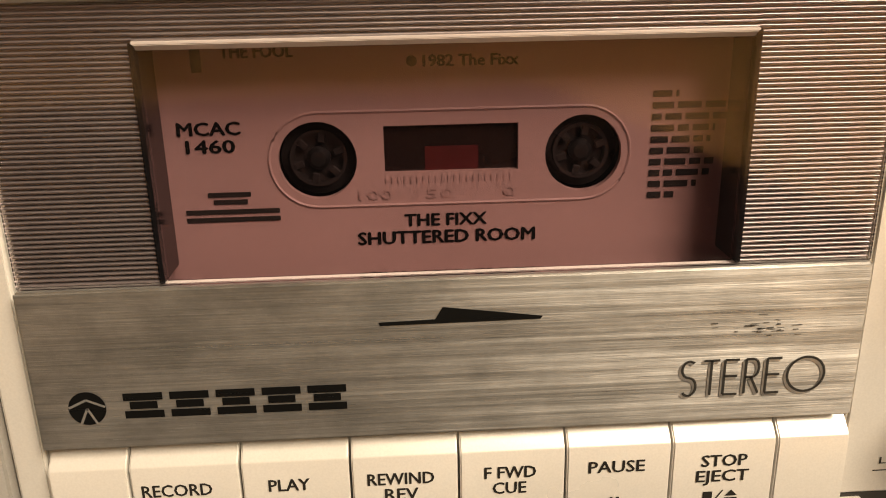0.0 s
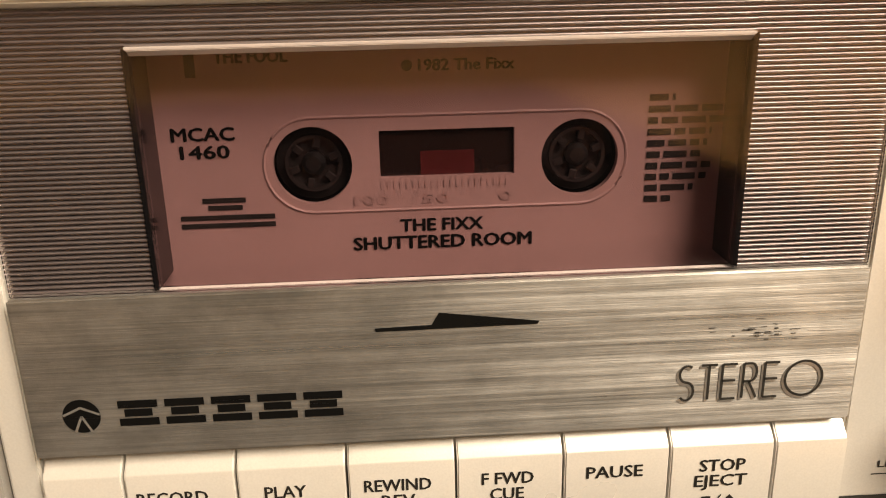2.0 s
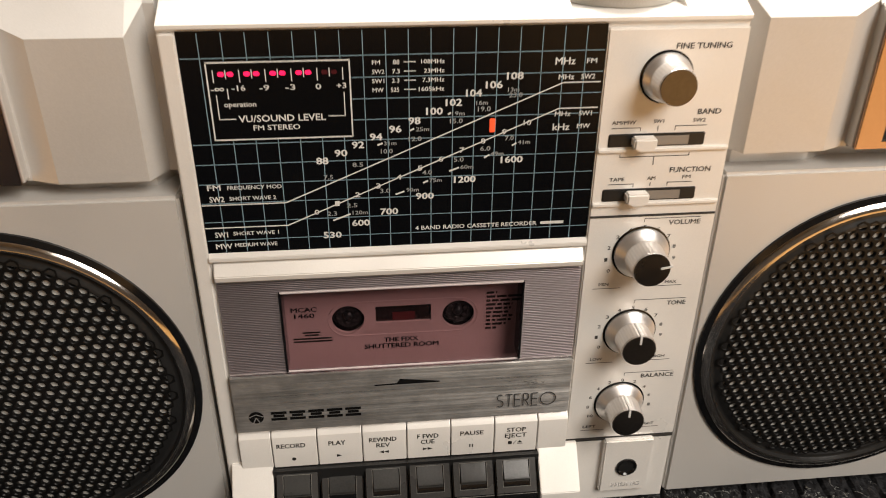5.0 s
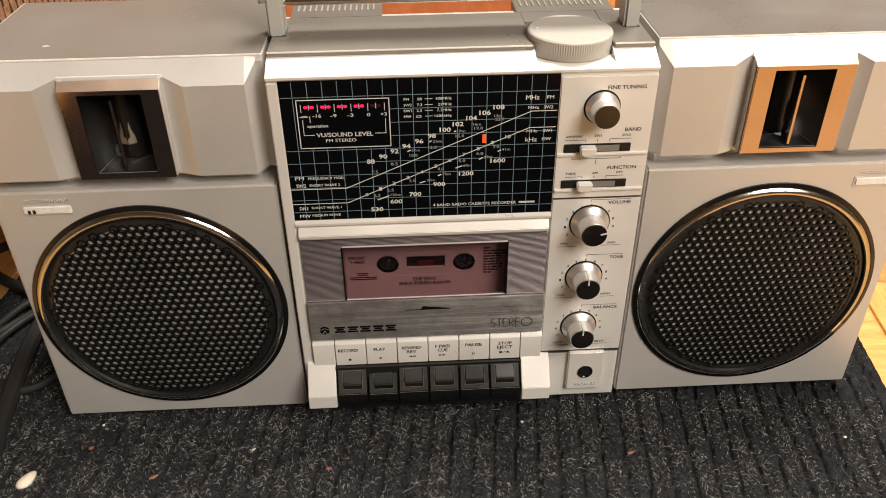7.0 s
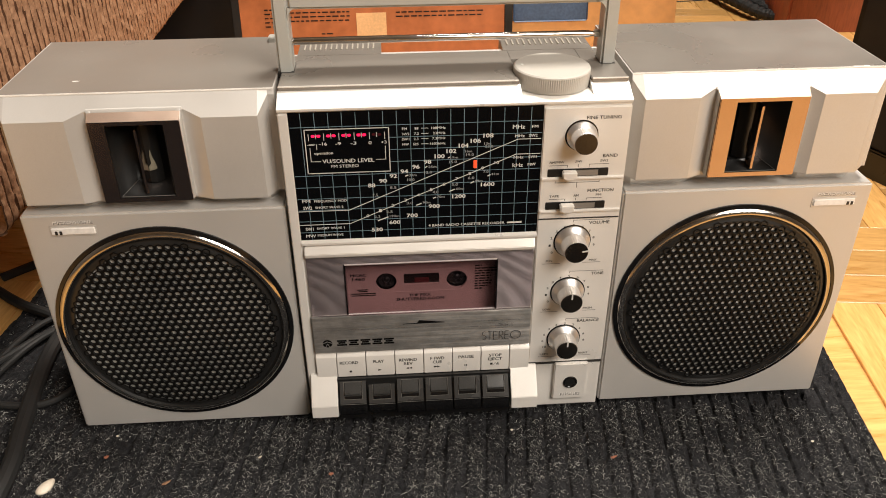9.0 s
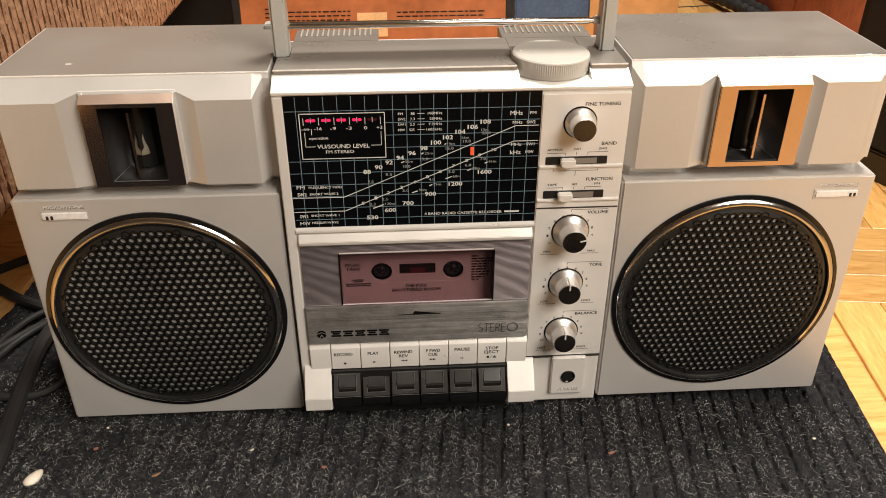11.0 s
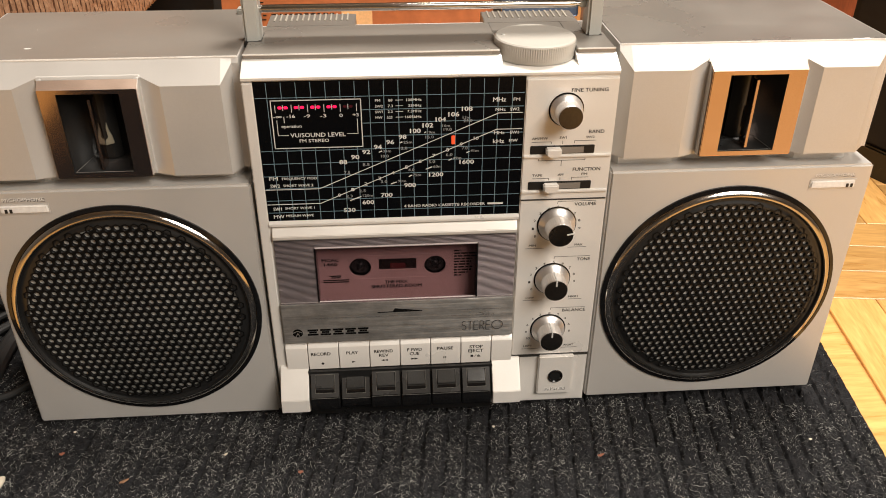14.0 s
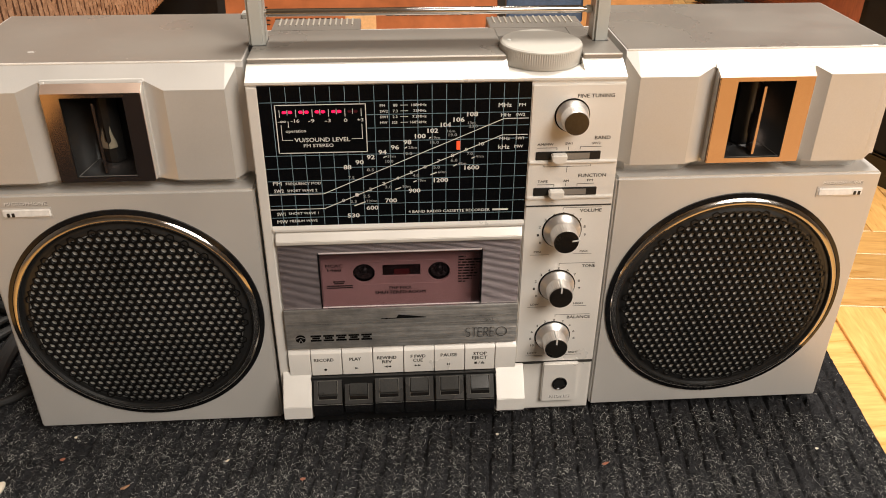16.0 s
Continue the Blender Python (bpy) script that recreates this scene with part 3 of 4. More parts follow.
def ribbed(x0, x1, z0, z1):
    """Fine horizontal moulded ribs."""
    b = bmesh.new()
    n = round((z1 - z0) / 0.76)
    out = [(-7.0, z0), (-7.9, z0)]
    for i in range(n):
        z = z0 + i * (z1 - z0) / n
        out += [(-7.9, z + 0.1), (-8.35, z + 0.14), (-8.6, z + 0.21), (-8.68, z + 0.3), (-8.68, z + 0.42), (-8.6, z + 0.53), (-8.35, z + 0.61), (-7.9, z + 0.66)]
    out += [(-7.9, z1), (-7.0, z1)]
    return prism(b, out, "x", x0, x1)


part("ribbed_panel", ribbed(-89, W0, 88.0, 129.2), DARKMETAL, door, "finely ribbed grey window surround", 50)
part("ribbed_panel", ribbed(W1, 43, 88.0, 129.2), DARKMETAL, door, "finely ribbed grey window surround", 50)
part("ribbed_panel", ribbed(W0, W1, WZ1, 129.2), DARKMETAL, door, "finely ribbed grey window surround", 50)
for x in (W0, W1):
    part("window_edge", box(bmesh.new(), x - 0.4, x + 0.4, -9.15, -0.5, WZ0, WZ1, 0.1), GLOSSBLACK, door, "dark window edge")
part("window_top_edge", prism(bmesh.new(), [(-9.2, WZ1 + 0.2), (-9.2, WZ1 - 0.3), (-8.2, WZ1 - 1.1), (-4, WZ1 - 1.1), (-4, WZ1 + 0.2)], "x", W0, W1, 0.1), WHITE, door, "bright bevelled window edge")
pane = part("window_pane", box(bmesh.new(), -88.8, 42.8, -10.2, -9.5, 88.2, 129.1, 0.15), SMOKED, door, "clear scuffed plastic door window")
pane.visible_shadow = False
inner_pane = part("inner_pane", box(bmesh.new(), W0 + 0.4, W1 - 0.4, -8.0, -7.4, WZ0, WZ1 - 0.8, 0.1), ROSE, door, "smoked rose plastic in front of the cassette")
inner_pane.visible_shadow = False

# compact cassette behind the window
tape = thing("compact_cassette", "pink audio cassette with black print behind smoked window", "cassette")


def cassette():
    cx, cz = -22.45, 104.45
    x0, x1, z0, z1 = cx - 50.2, cx + 50.2, cz - 34.3, cz + 29.5
    b = box(bmesh.new(), x0, x1, 7.0, 11.0, z0, z1, 0.8)
    shell = part("shell", b, TAPE, tape)
    # front face with two hub holes and the long window, cut as a grid of cells
    f = bmesh.new()
    holes = []
    n = 28
    for hx in (cx - 21.25, cx + 21.25):
        holes.append([(hx + 6.2 * math.cos(2 * math.pi * i / n), cz + 6.2 * math.sin(2 * math.pi * i / n)) for i in range(n)])
    holes.append([(cx - 10.7, cz - 2.3), (cx + 10.7, cz - 2.3), (cx + 10.7, cz + 5.2), (cx - 10.7, cz + 5.2)])
    outer = [(x0 + 0.8, z0 + 0.8), (x1 - 0.8, z0 + 0.8), (x1 - 0.8, z1 - 0.8), (x0 + 0.8, z1 - 0.8)]
    edges = []
    for loop in [outer] + holes:
        vs = [f.verts.new((x, 0.4, z)) for x, z in loop]
        edges += [f.edges.new((vs[i - 1], vs[i])) for i in range(len(vs))]
    bmesh.ops.triangle_fill(f, edges=edges, use_beauty=True, use_dissolve=False)
    walls = bmesh.ops.extrude_face_region(f, geom=f.faces[:])
    for v in [g for g in walls["geom"] if isinstance(g, bmesh.types.BMVert)]:
        v.co.y += 1.3
    bmesh.ops.recalc_face_normals(f, faces=f.faces[:])
    part("label_face", f, PINK, tape, "matt pink printed front face", 30)
    # raised long plate round the hubs, a thin outline
    e = bmesh.new()
    r = 7.6
    path = [(cx - 21.25 + r * math.cos(a), cz + r * math.sin(a)) for a in [math.pi / 2 + math.pi * i / 14 for i in range(15)]]
    path += [(cx + 21.25 + r * math.cos(a), cz + r * math.sin(a)) for a in [-math.pi / 2 + math.pi * i / 14 for i in range(15)]]
    tube(e, [(x, 0.42, z) for x, z in path + path[:1]], 0.28, 6)
    part("raised_outline", e, PINK, tape)
    for hx in (cx - 21.25, cx + 21.25):
        h = lathe(bmesh.new(), [(6.1, 3.4), (4.7, 2.9), (4.6, 1.9), (4.0, 1.9), (3.9, 3.2), (3.9, 8)], hx, 0.4, cz, n=32)
        for k in range(6):
            a = k * math.pi / 3 + 0.2
            q = bmesh.new()
            box(q, -0.6, 0.6, 1.9, 6, 2.5, 4.3, 0.15, 1)
            bmesh.ops.rotate(q, verts=q.verts[:], cent=(0, 0, 0), matrix=Matrix.Rotation(a, 3, "Y"))
            bmesh.ops.translate(q, verts=q.verts[:], vec=(hx, 0.4, cz))
            merge(h, q)
        hub = part("hub", h, HUBM, tape, "dark toothed reel hub")
        part("spindle", lathe(bmesh.new(), [(1.9, 8), (1.9, 2.2), (1.2, 1.4), (0.0, 1.2)], hx, 0.4, cz, n=20), BLACK, hub)
    part("tape_pack", box(bmesh.new(), cx - 10.7, cx + 10.7, 1.52, 2.4, cz - 2.4, cz + 5.3), TAPE, tape, "dark wound tape behind window")
    part("liner", box(bmesh.new(), cx - 4.2, cx + 4.4, 1.44, 2.0, cz - 2.3, cz + 1.6), TAPERED, tape, "dull red liner behind window")
    return shell


HUBM = material("smoky_hub_plastic", (0.026, 0.023, 0.022), 0.3)
cassette()
LY = 0.25

# key labels and piano keys
KX = [-76.7 + 18.0 * i for i in range(7)]


def label_plate(x0, x1):
    return prism(bmesh.new(), [(-7.0, 41.2), (-10.5, 41.2), (-10.5, 56.4), (-10.1, 57.2), (-7.2, 60.2), (-6.8, 60.2)], "x", x0 + 0.22, x1 - 0.22, 0.25)


plates = []
part("end_plate", label_plate(-89.6, KX[0]), WHITE, radio)
for i in range(6):
    plates.append(part("key_label", label_plate(KX[i], KX[i + 1]), WHITE, radio, "cream silver key label with dark print"))
part("end_plate", label_plate(KX[6], 44.0), WHITE, radio)
BLOCK = [(-6.9, 43.2), (-9.5, 43.2), (-22.0, 27.2), (-22.6, 19.0), (-21, 17.5), (-6.9, 14.5)]
part("key_end_block", prism(bmesh.new(), BLOCK, "x", -93.6, -77.2, 0.3), WHITE, radio, "bright silver end block beside the keys", 15)
part("key_end_block", prism(bmesh.new(), BLOCK, "x", 32.0, 48.6, 0.3), WHITE, radio, "bright silver end block beside the keys", 15)


def piano_key(x0, x1, sunk):
    """A black piano key: sloped face with a rim and an inset pad."""
    top, knee = Vector((0, -10.8 + sunk * 0.55, 41.05 - sunk * 0.3)), Vector((0, -20.6 + sunk * 0.8, 26.8 - sunk))
    b = prism(bmesh.new(), [(-7, 41.05 - sunk * 0.3), (top.y, top.z), (knee.y, knee.z), (knee.y - 0.3, 18.2), (-7, 15)], "x", x0 + 0.3, x1 - 0.3, 0.45)
    key = part("piano_key", b, GLOSSBLACK, radio, "black piano key with inset pad" if not sunk else "black piano key pressed down", 40)
    d = (knee - top).normalized()
    nrm = Vector((0, d.z, -d.y))
    if nrm.y > 0:
        nrm = -nrm

    def at(x, s, h):
        p = top + d * s + nrm * h
        return (x, p.y, p.z)

    L = (knee - top).length
    rim = bmesh.new()
    for a, c, s0, s1 in ((x0 + 0.8, x0 + 3.2, 0.3, L - 0.8), (x1 - 3.2, x1 - 0.8, 0.3, L - 0.8), (x0 + 3.2, x1 - 3.2, 0.3, 3.0), (x0 + 3.2, x1 - 3.2, L - 3.2, L - 0.8)):
        vs = [rim.verts.new(at(x, s, h)) for h in (-0.2, 0.35) for x, s in ((a, s0), (c, s0), (c, s1), (a, s1))]
        for q in ((4, 5, 6, 7), (0, 1, 5, 4), (1, 2, 6, 5), (2, 3, 7, 6), (3, 0, 4, 7)):
            rim.faces.new([vs[i] for i in q])
    bmesh.ops.recalc_face_normals(rim, faces=rim.faces[:])
    part("key_rim", rim, KEYGREY, key)
    worn = bmesh.new()
    loop = [at(x, q, 0.3) for x, q in ((x0 + 3.3, 3.1), (x1 - 3.3, 3.1), (x1 - 3.3, L - 3.3), (x0 + 3.3, L - 3.3))]
    for p, q in zip(loop, loop[1:] + loop[:1]):
        tube(worn, [p, q], 0.13, 6)
    tube(worn, [at(x0 + 0.6, L - 0.2, 0.1), at(x1 - 0.6, L - 0.2, 0.1)], 0.14, 6)
    part("worn_edge", worn, DUSTY, key, "dusty worn edge of the key")
    pad = bmesh.new()
    a, c, s0, s1 = x0 + 3.8, x1 - 3.8, 3.2, L - 3.6
    rows = []
    shape = [(0.0, 0.1), (0.12, 0.45), (0.4, 1.0), (0.66, 1.7), (0.72, 1.75), (0.74, 1.6), (0.78, 0.0), (0.9, -0.1), (1.0, -0.1)]
    for u, h in shape:
        rows.append([pad.verts.new(at(x, s0 + (s1 - s0) * u, 0.05 + h)) for x in (a, c)])
    lows = [[pad.verts.new(at(x, s0 + (s1 - s0) * u, -0.3)) for x in (a, c)] for u, h in shape]
    for i in range(8):
        pad.faces.new((rows[i][0], rows[i][1], rows[i + 1][1], rows[i + 1][0]))
        for k in (0, 1):
            pad.faces.new((rows[i][k], rows[i + 1][k], lows[i + 1][k], lows[i][k]))
    bmesh.ops.recalc_face_normals(pad, faces=pad.faces[:])
    part("key_pad", pad, PADM, key, "worn grey finger pad", 30)
    return key


for i in range(6):
    piano_key(KX[i], KX[i + 1], 2.6 if i == 1 else 0.0)
part("key_well", box(bmesh.new(), KX[0] - 0.6, KX[6] + 0.8, -12.5, -6.8, 8, 40.8), BLACK, radio)

# knobs
KXC = 65.0


def knob(name, z, skirt, cap, length, label, angle=None, line=False):
    k = part(name, lathe(bmesh.new(), [(skirt, 0), (skirt, -1.4), (skirt - 0.7, -2.2), (cap + 1.6, -3.0), (cap + 0.5, -4.4)], KXC, FRONT, z, n=64), KNOBMETAL, radio, label, 18)
    part("knob_cap", lathe(bmesh.new(), [(cap + 0.9, -2.8), (cap + 0.25, -5), (cap, -length + 0.8), (cap - 0.35, -length + 0.15)], KXC, FRONT, z, n=72, knurl=0.012), KNOBMETAL, k, "", 12)
    part("knob_face", lathe(bmesh.new(), [(cap - 0.3, -length + 0.3), (cap - 0.4, -length), (0, -length)], KXC, FRONT, z, n=48), KNOBFACE, k, "dark spun end face", 15)
    # black ring under the skirt stands in for its contact shadow
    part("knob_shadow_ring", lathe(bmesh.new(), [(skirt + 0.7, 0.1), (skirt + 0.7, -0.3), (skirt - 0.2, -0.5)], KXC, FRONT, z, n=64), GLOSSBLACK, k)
    if angle is not None:
        q = box(bmesh.new(), -0.45, 0.45, -length - 0.25, -length + 1.2, cap * 0.45, cap + 0.35, 0.1, 1)
        if line:
            box(q, -0.4, 0.4, -length + 1.0, -4.0, cap - 0.3, cap + 0.35, 0.1, 1)
        bmesh.ops.rotate(q, verts=q.verts[:], cent=(0, 0, 0), matrix=Matrix.Rotation(radians(angle), 3, "Y"))
        bmesh.ops.translate(q, verts=q.verts[:], vec=(KXC, FRONT, z))
        part("pointer", q, INK, k)
    return k


KNOBFACE = material("dark_spun_metal", (0.13, 0.12, 0.11), 0.3, 1.0, 0.1, 600, 0.05)
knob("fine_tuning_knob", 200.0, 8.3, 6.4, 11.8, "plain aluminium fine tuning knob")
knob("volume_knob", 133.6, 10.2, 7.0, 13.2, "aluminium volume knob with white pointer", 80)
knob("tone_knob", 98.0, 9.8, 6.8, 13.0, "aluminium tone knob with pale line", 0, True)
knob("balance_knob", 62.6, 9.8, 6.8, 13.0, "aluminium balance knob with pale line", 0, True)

# slide switches
for z in (178.0, 157.4):
    sw = part("slide_switch", box(bmesh.new(), 47.8, 81.6, -9.0, -7, z - 2.3, z + 2.4, 0.3), BLACK, radio, "slide switch with pale slider in dark slot")
    part("slot_plate", box(bmesh.new(), 59.5, 76.0, -9.2, -8.2, z - 1.9, z + 1.8, 0.2), GREYTOP, sw)
    s = bmesh.new()
    prism(s, [(55.6, z - 1.6), (55.6, z + 2.0), (63.6, z + 2.0), (63.6, z - 1.6), (61.5, z - 3.0), (57.7, z - 3.0)], "y", -13.2, -8.8, 0.6)
    part("slider", s, WHITE, sw)
    part("switch_ledge", box(bmesh.new(), 44.4, 90.6, -9.5, -8.2, z - 4.3, z - 2.7, 0.35), WHITE, sw)
part("groove", box(bmesh.new(), 44.4, 90.6, -8.75, -8.3, 148.6, 149.4), GREYINK, radio)
part("groove", box(bmesh.new(), 44.0, 90.8, -8.62, -8.3, 42.2, 43.8), GREYINK, radio)

# headphone socket
sock = part("headphone_socket", box(bmesh.new(), 60.8, 82.2, -11.0, -8, 14.2, 43.2, 0.6), WHITE, radio, "raised headphone socket plate")
part("socket_ring", ring(bmesh.new(), [(4.6, 0), (4.5, -0.7), (3.9, -0.9), (3.2, -0.2), (2.6, 1.5)], 71.6, -11.0, 28.2, 40), GLOSSBLACK, sock)
part("socket_hole", lathe(bmesh.new(), [(4.3, -0.05), (4.3, -0.12)], 71.6, -11.0, 28.2, n=32), BLACK, sock)

# tuning wheel
GREYTOPL = material("light_grey_plastic", (0.50, 0.48, 0.44), 0.5, 0.0, 0.05, 2500, 0.06)
wheel = part("tuning_wheel", lathe(bmesh.new(), [(20.6, 0), (21.0, 0.5), (21.0, 8.4)], 51.3, 15.6, 221.6, "z", 220, 0.02), GREYTOPL, radio, "large grey ribbed tuning wheel", 60)
part("wheel_top", lathe(bmesh.new(), [(20.9, 8.3), (20.7, 9.0), (19.9, 9.6), (0, 9.2)], 51.3, 15.6, 221.6, "z", 96), GREYTOPL, wheel)
part("wheel_mark", lathe(bmesh.new(), [(1.0, 9.2), (0.9, 9.9), (0, 10.2)], 35.0, 17.0, 221.6, "z", 16), INK, wheel)

# carry handle, standing up, and the folded aerial
HANDLEM = material("pale_grey_handle_plastic", (0.46, 0.46, 0.43), 0.45, 0.1, 0.05, 2500, 0.06)
handle = part("carry_handle", box(bmesh.new(), -88.5, 80.5, 26, 39, 261, 279, 1.4), HANDLEM, radio, "upright grey carrying handle")
for a, c, turn in ((-96.8, -88.6, 1), (80.6, 88.4, -1)):
    part("handle_post", box(bmesh.new(), a, c, 26, 39, 216, 279.6, 1.3), HANDLEM, handle)
    part("handle_slot", box(bmesh.new(), a - 0.4, c + 0.5, 25.2, 40, 224.4, 227.62, 0.2), BLACK, centre)
    inner = c - 0.3 if turn > 0 else a + 0.3
    fillet = [(inner, 262)] + [(inner + turn * (6 - 6 * math.cos(radians(9 * k))), 256 + 6 * math.sin(radians(9 * k))) for k in range(11)]
    part("handle_fillet", prism(bmesh.new(), fillet, "y", 26.6, 38.4), HANDLEM, handle, "", 20)
b = lathe(bmesh.new(), [(2.0, 0), (2.0, 164), (1.4, 166), (1.4, 171)], -90, 34, 242.0, "x", 24)
aerial = part("aerial", b, CHROME, radio, "folded chrome telescopic aerial")
part("aerial_clip", box(bmesh.new(), 77.0, 80.9, 32.4, 36, 240.3, 243.8, 0.5), HANDLEM, radio)
part("aerial_clip", box(bmesh.new(), -109, -98, 82, 90, 225.8, 229.4, 0.6), HANDLEM, radio)
for x in (-225, -110, 105, 225):
    for y in (8, 82):
        part("rubber_foot", lathe(bmesh.new(), [(6, -0.5), (6, 5.4), (5, 6.2)], x, y, 0, "z", 20), RUBBER, radio)

# ---- print on the radio ----
def words(name, rows, cap, y, ink, parent, label="", weight=0.0):
    for body, x0, x1, z in rows:
        part(name, letters(bmesh.new(), body, x0, x1, z, cap, y, weight), ink, parent, label, 0)


def rules(name, rows, w, y, ink, parent, label=""):
    for x0, z0, x1, z1 in rows:
        part(name, bar(bmesh.new(), x0, z0, x1, z1, w, y), ink, parent, label, 0)


# the dial: grid, meter window, scales
for i in range(18):
    x = -83.9 + 7.135 * i
    top = 208.3 if -82 < x < -38 else 215.2
    rules("grid_line", [(x, 140.9, x, 182.3), (x, top, x, 217.0)] if top < 210 or -82 < x < -38 else [(x, 140.9, x, 217.0)], 0.3, DY, GRIDLINE, dial)
for i in range(10):
    z = 209.2 - 7.07 * i
    rules("grid_line", [(-38.2 if 183 < z < 207.5 else -89.8, z, 43.6, z)], 0.3, DY, GRIDLINE, dial)
meter = part("meter_window", box(bmesh.new(), -82.4, -38.3, -7.75, -7.4, 182.5, 207.8, 0.05, 1), DIAL, radio, "black level meter window with white outline")
MY = -7.85
rules("meter_outline", [(-82.6, 207.9, -38.1, 207.9), (-38.3, 208, -38.3, 182.3), (-38.1, 182.5, -82.6, 182.5), (-82.4, 182.3, -82.4, 208)], 0.5, MY, INK, meter)
rules("meter_bracket", [(-80.2, 197.6, -80.2, 189.4), (-80.4, 189.5, -75.0, 189.5), (-45.8, 189.7, -40.2, 189.7), (-40.4, 189.5, -40.4, 197.5), (-76.6, 199.5, -76.6, 196.2)], 0.34, MY, INK, meter)
rules("meter_tick", [(-80.5 + 8 * i, 201.6, -80.5 + 8 * i, 205.6) for i in range(6)] + [(-76.7 + 8 * i, 202.8, -76.7 + 8 * i, 205.6) for i in range(5)], 0.34, MY - 0.1, INK, meter)
for i in range(5):
    for s in (-1, 1):
        c = -76.7 + 8 * i + s * 1.45
        part("led", box(bmesh.new(), c - 1.0, c + 1.0, MY - 0.1, -7.6, 203.5, 204.9, 0.3, 2), LED if i < 4 else LEDDARK, meter, "glowing red meter light" if i < 4 else "dark meter light")
words("meter_lettering", [("-\u221e", -81.7, -77.6, 199.5), ("-16", -75.2, -71.1, 199.7), ("-9", -66.7, -63.7, 199.6), ("-3", -58.6, -55.6, 199.6), ("0", -49.2, -47.5, 199.6), ("+3", -42.6, -39.6, 199.7)], 1.75, MY, INK, meter)
words("meter_lettering", [("operation", -78.2, -68.3, 194.4)], 1.6, MY, INK, meter)
words("meter_lettering", [("VU/SOUND LEVEL", -74.2, -46.7, 189.5)], 2.2, MY, INK, meter)
words("meter_lettering", [("FM STEREO", -69.9, -55.1, 186.4)], 1.7, MY, INK, meter)
words("range_table", [("FM", -31.2, -28.7, 206.8), ("SW2", -31.3, -27.4, 203.8), ("SW1", -31.4, -27.5, 200.8), ("MW", -31.3, -27.8, 197.8), ("88", -24.6, -22.6, 206.8), ("7.3", -24.9, -22.5, 203.8), ("2.3", -25.1, -22.7, 200.8), ("525", -25.5, -22.8, 197.8), ("108MHz", -15.7, -8.2, 206.8), ("23MHz", -14.8, -8.3, 203.8), ("7.3MHz", -15.3, -8.3, 200.8), ("1605kHz", -16.5, -8.3, 197.8)], 1.35, DY - 0.05, INK, dial)
rules("range_dash", [(-21.2, 206.8 - 3 * i, -17.4, 206.8 - 3 * i) for i in range(4)], 0.3, DY - 0.05, INK, dial)
words("fm_scale", [("88", -50.7, -46.9, 174.0), ("90", -44.5, -40.5, 176.6), ("92", -38.7, -34.8, 179.3), ("94", -32.7, -28.8, 181.9), ("96", -26.3, -22.4, 184.4), ("98", -19.9, -16.1, 187.1), ("100", -14.1, -8.8, 190.2), ("102", -7.7, -2.5, 193.0), ("104", -1.1, 4.0, 196.0), ("106", 5.3, 10.7, 198.6), ("108", 12.1, 17.4, 201.4)], 2.3, DY - 0.05, INK, dial, "", 0.018)
words("short_wave_scale", [("7.5", -48.7, -45.6, 168.0), ("8.5", -38.9, -35.4, 172.2), ("10.0", -29.3, -25.4, 176.7), ("12.0", -20.0, -15.7, 180.8), ("15.0", -6.3, -2.1, 186.6), ("19.0", 2.9, 7.1, 190.5), ("23.0", 13.1, 17.5, 195.0)], 1.55, DY - 0.05, GREYPRINT, dial)
words("metre_mark", [("31m", -28.2, -24.1, 179.5), ("25m", -17.6, -13.2, 184.1), ("19m", -5.6, -1.5, 189.2), ("16m", 2.3, 6.1, 192.6), ("13m", 12.6, 16.3, 196.8)], 1.4, DY - 0.05, GREYPRINT, dial)
words("linear_scale", [(str(i), -52.6 + 7.1 * i, -51.1 + 7.1 * i + (1.0 if i == 10 else 0), 155.1 + 3.02 * i) for i in range(11)], 1.8, DY - 0.12, INK, dial)
words("short_wave_scale", [("2.3", -48.3, -45.1, 154.3), ("2.5", -41.5, -38.0, 157.2), ("3.0", -30.0, -26.6, 162.2), ("4.0", -15.5, -12.3, 168.5), ("5.0", -4.8, -1.5, 172.8), ("6.0", 4.1, 7.5, 176.5), ("7.0", 12.4, 15.3, 180.0)], 1.55, DY - 0.05, GREYPRINT, dial)
words("metre_mark", [("120m", -39.7, -34.4, 154.3), ("90m", -21.0, -16.8, 162.2), ("75m", -13.1, -8.9, 165.5), ("60m", -2.5, 1.9, 170.0), ("49m", 7.7, 12.1, 174.5), ("41m", 16.8, 21.0, 178.4)], 1.4, DY - 0.05, GREYPRINT, dial)
words("medium_wave_scale", [("530", -50.1, -44.0, 146.0), ("600", -40.0, -34.0, 150.3), ("700", -30.1, -24.1, 154.3), ("900", -17.7, -11.7, 159.7), ("1200", -4.6, 2.7, 165.4), ("1600", 11.3, 18.7, 172.2)], 2.3, DY - 0.05, INK, dial, "", 0.018)
words("band_name", [("FM", -87.3, -83.0, 165.6), ("SW2", -87.1, -82.3, 161.3), ("SW1", -87.0, -82.7, 147.8), ("MW", -87.2, -81.7, 143.3)], 2.0, DY - 0.05, INK, dial)
words("band_name", [("FREQUENCY MOD", -80.8, -62.9, 165.4), ("SHORT WAVE 2", -80.5, -65.1, 161.4), ("SHORT WAVE 1", -80.8, -65.4, 148.1), ("MEDIUM WAVE", -80.7, -66.3, 143.6)], 1.4, DY - 0.05, INK, dial)
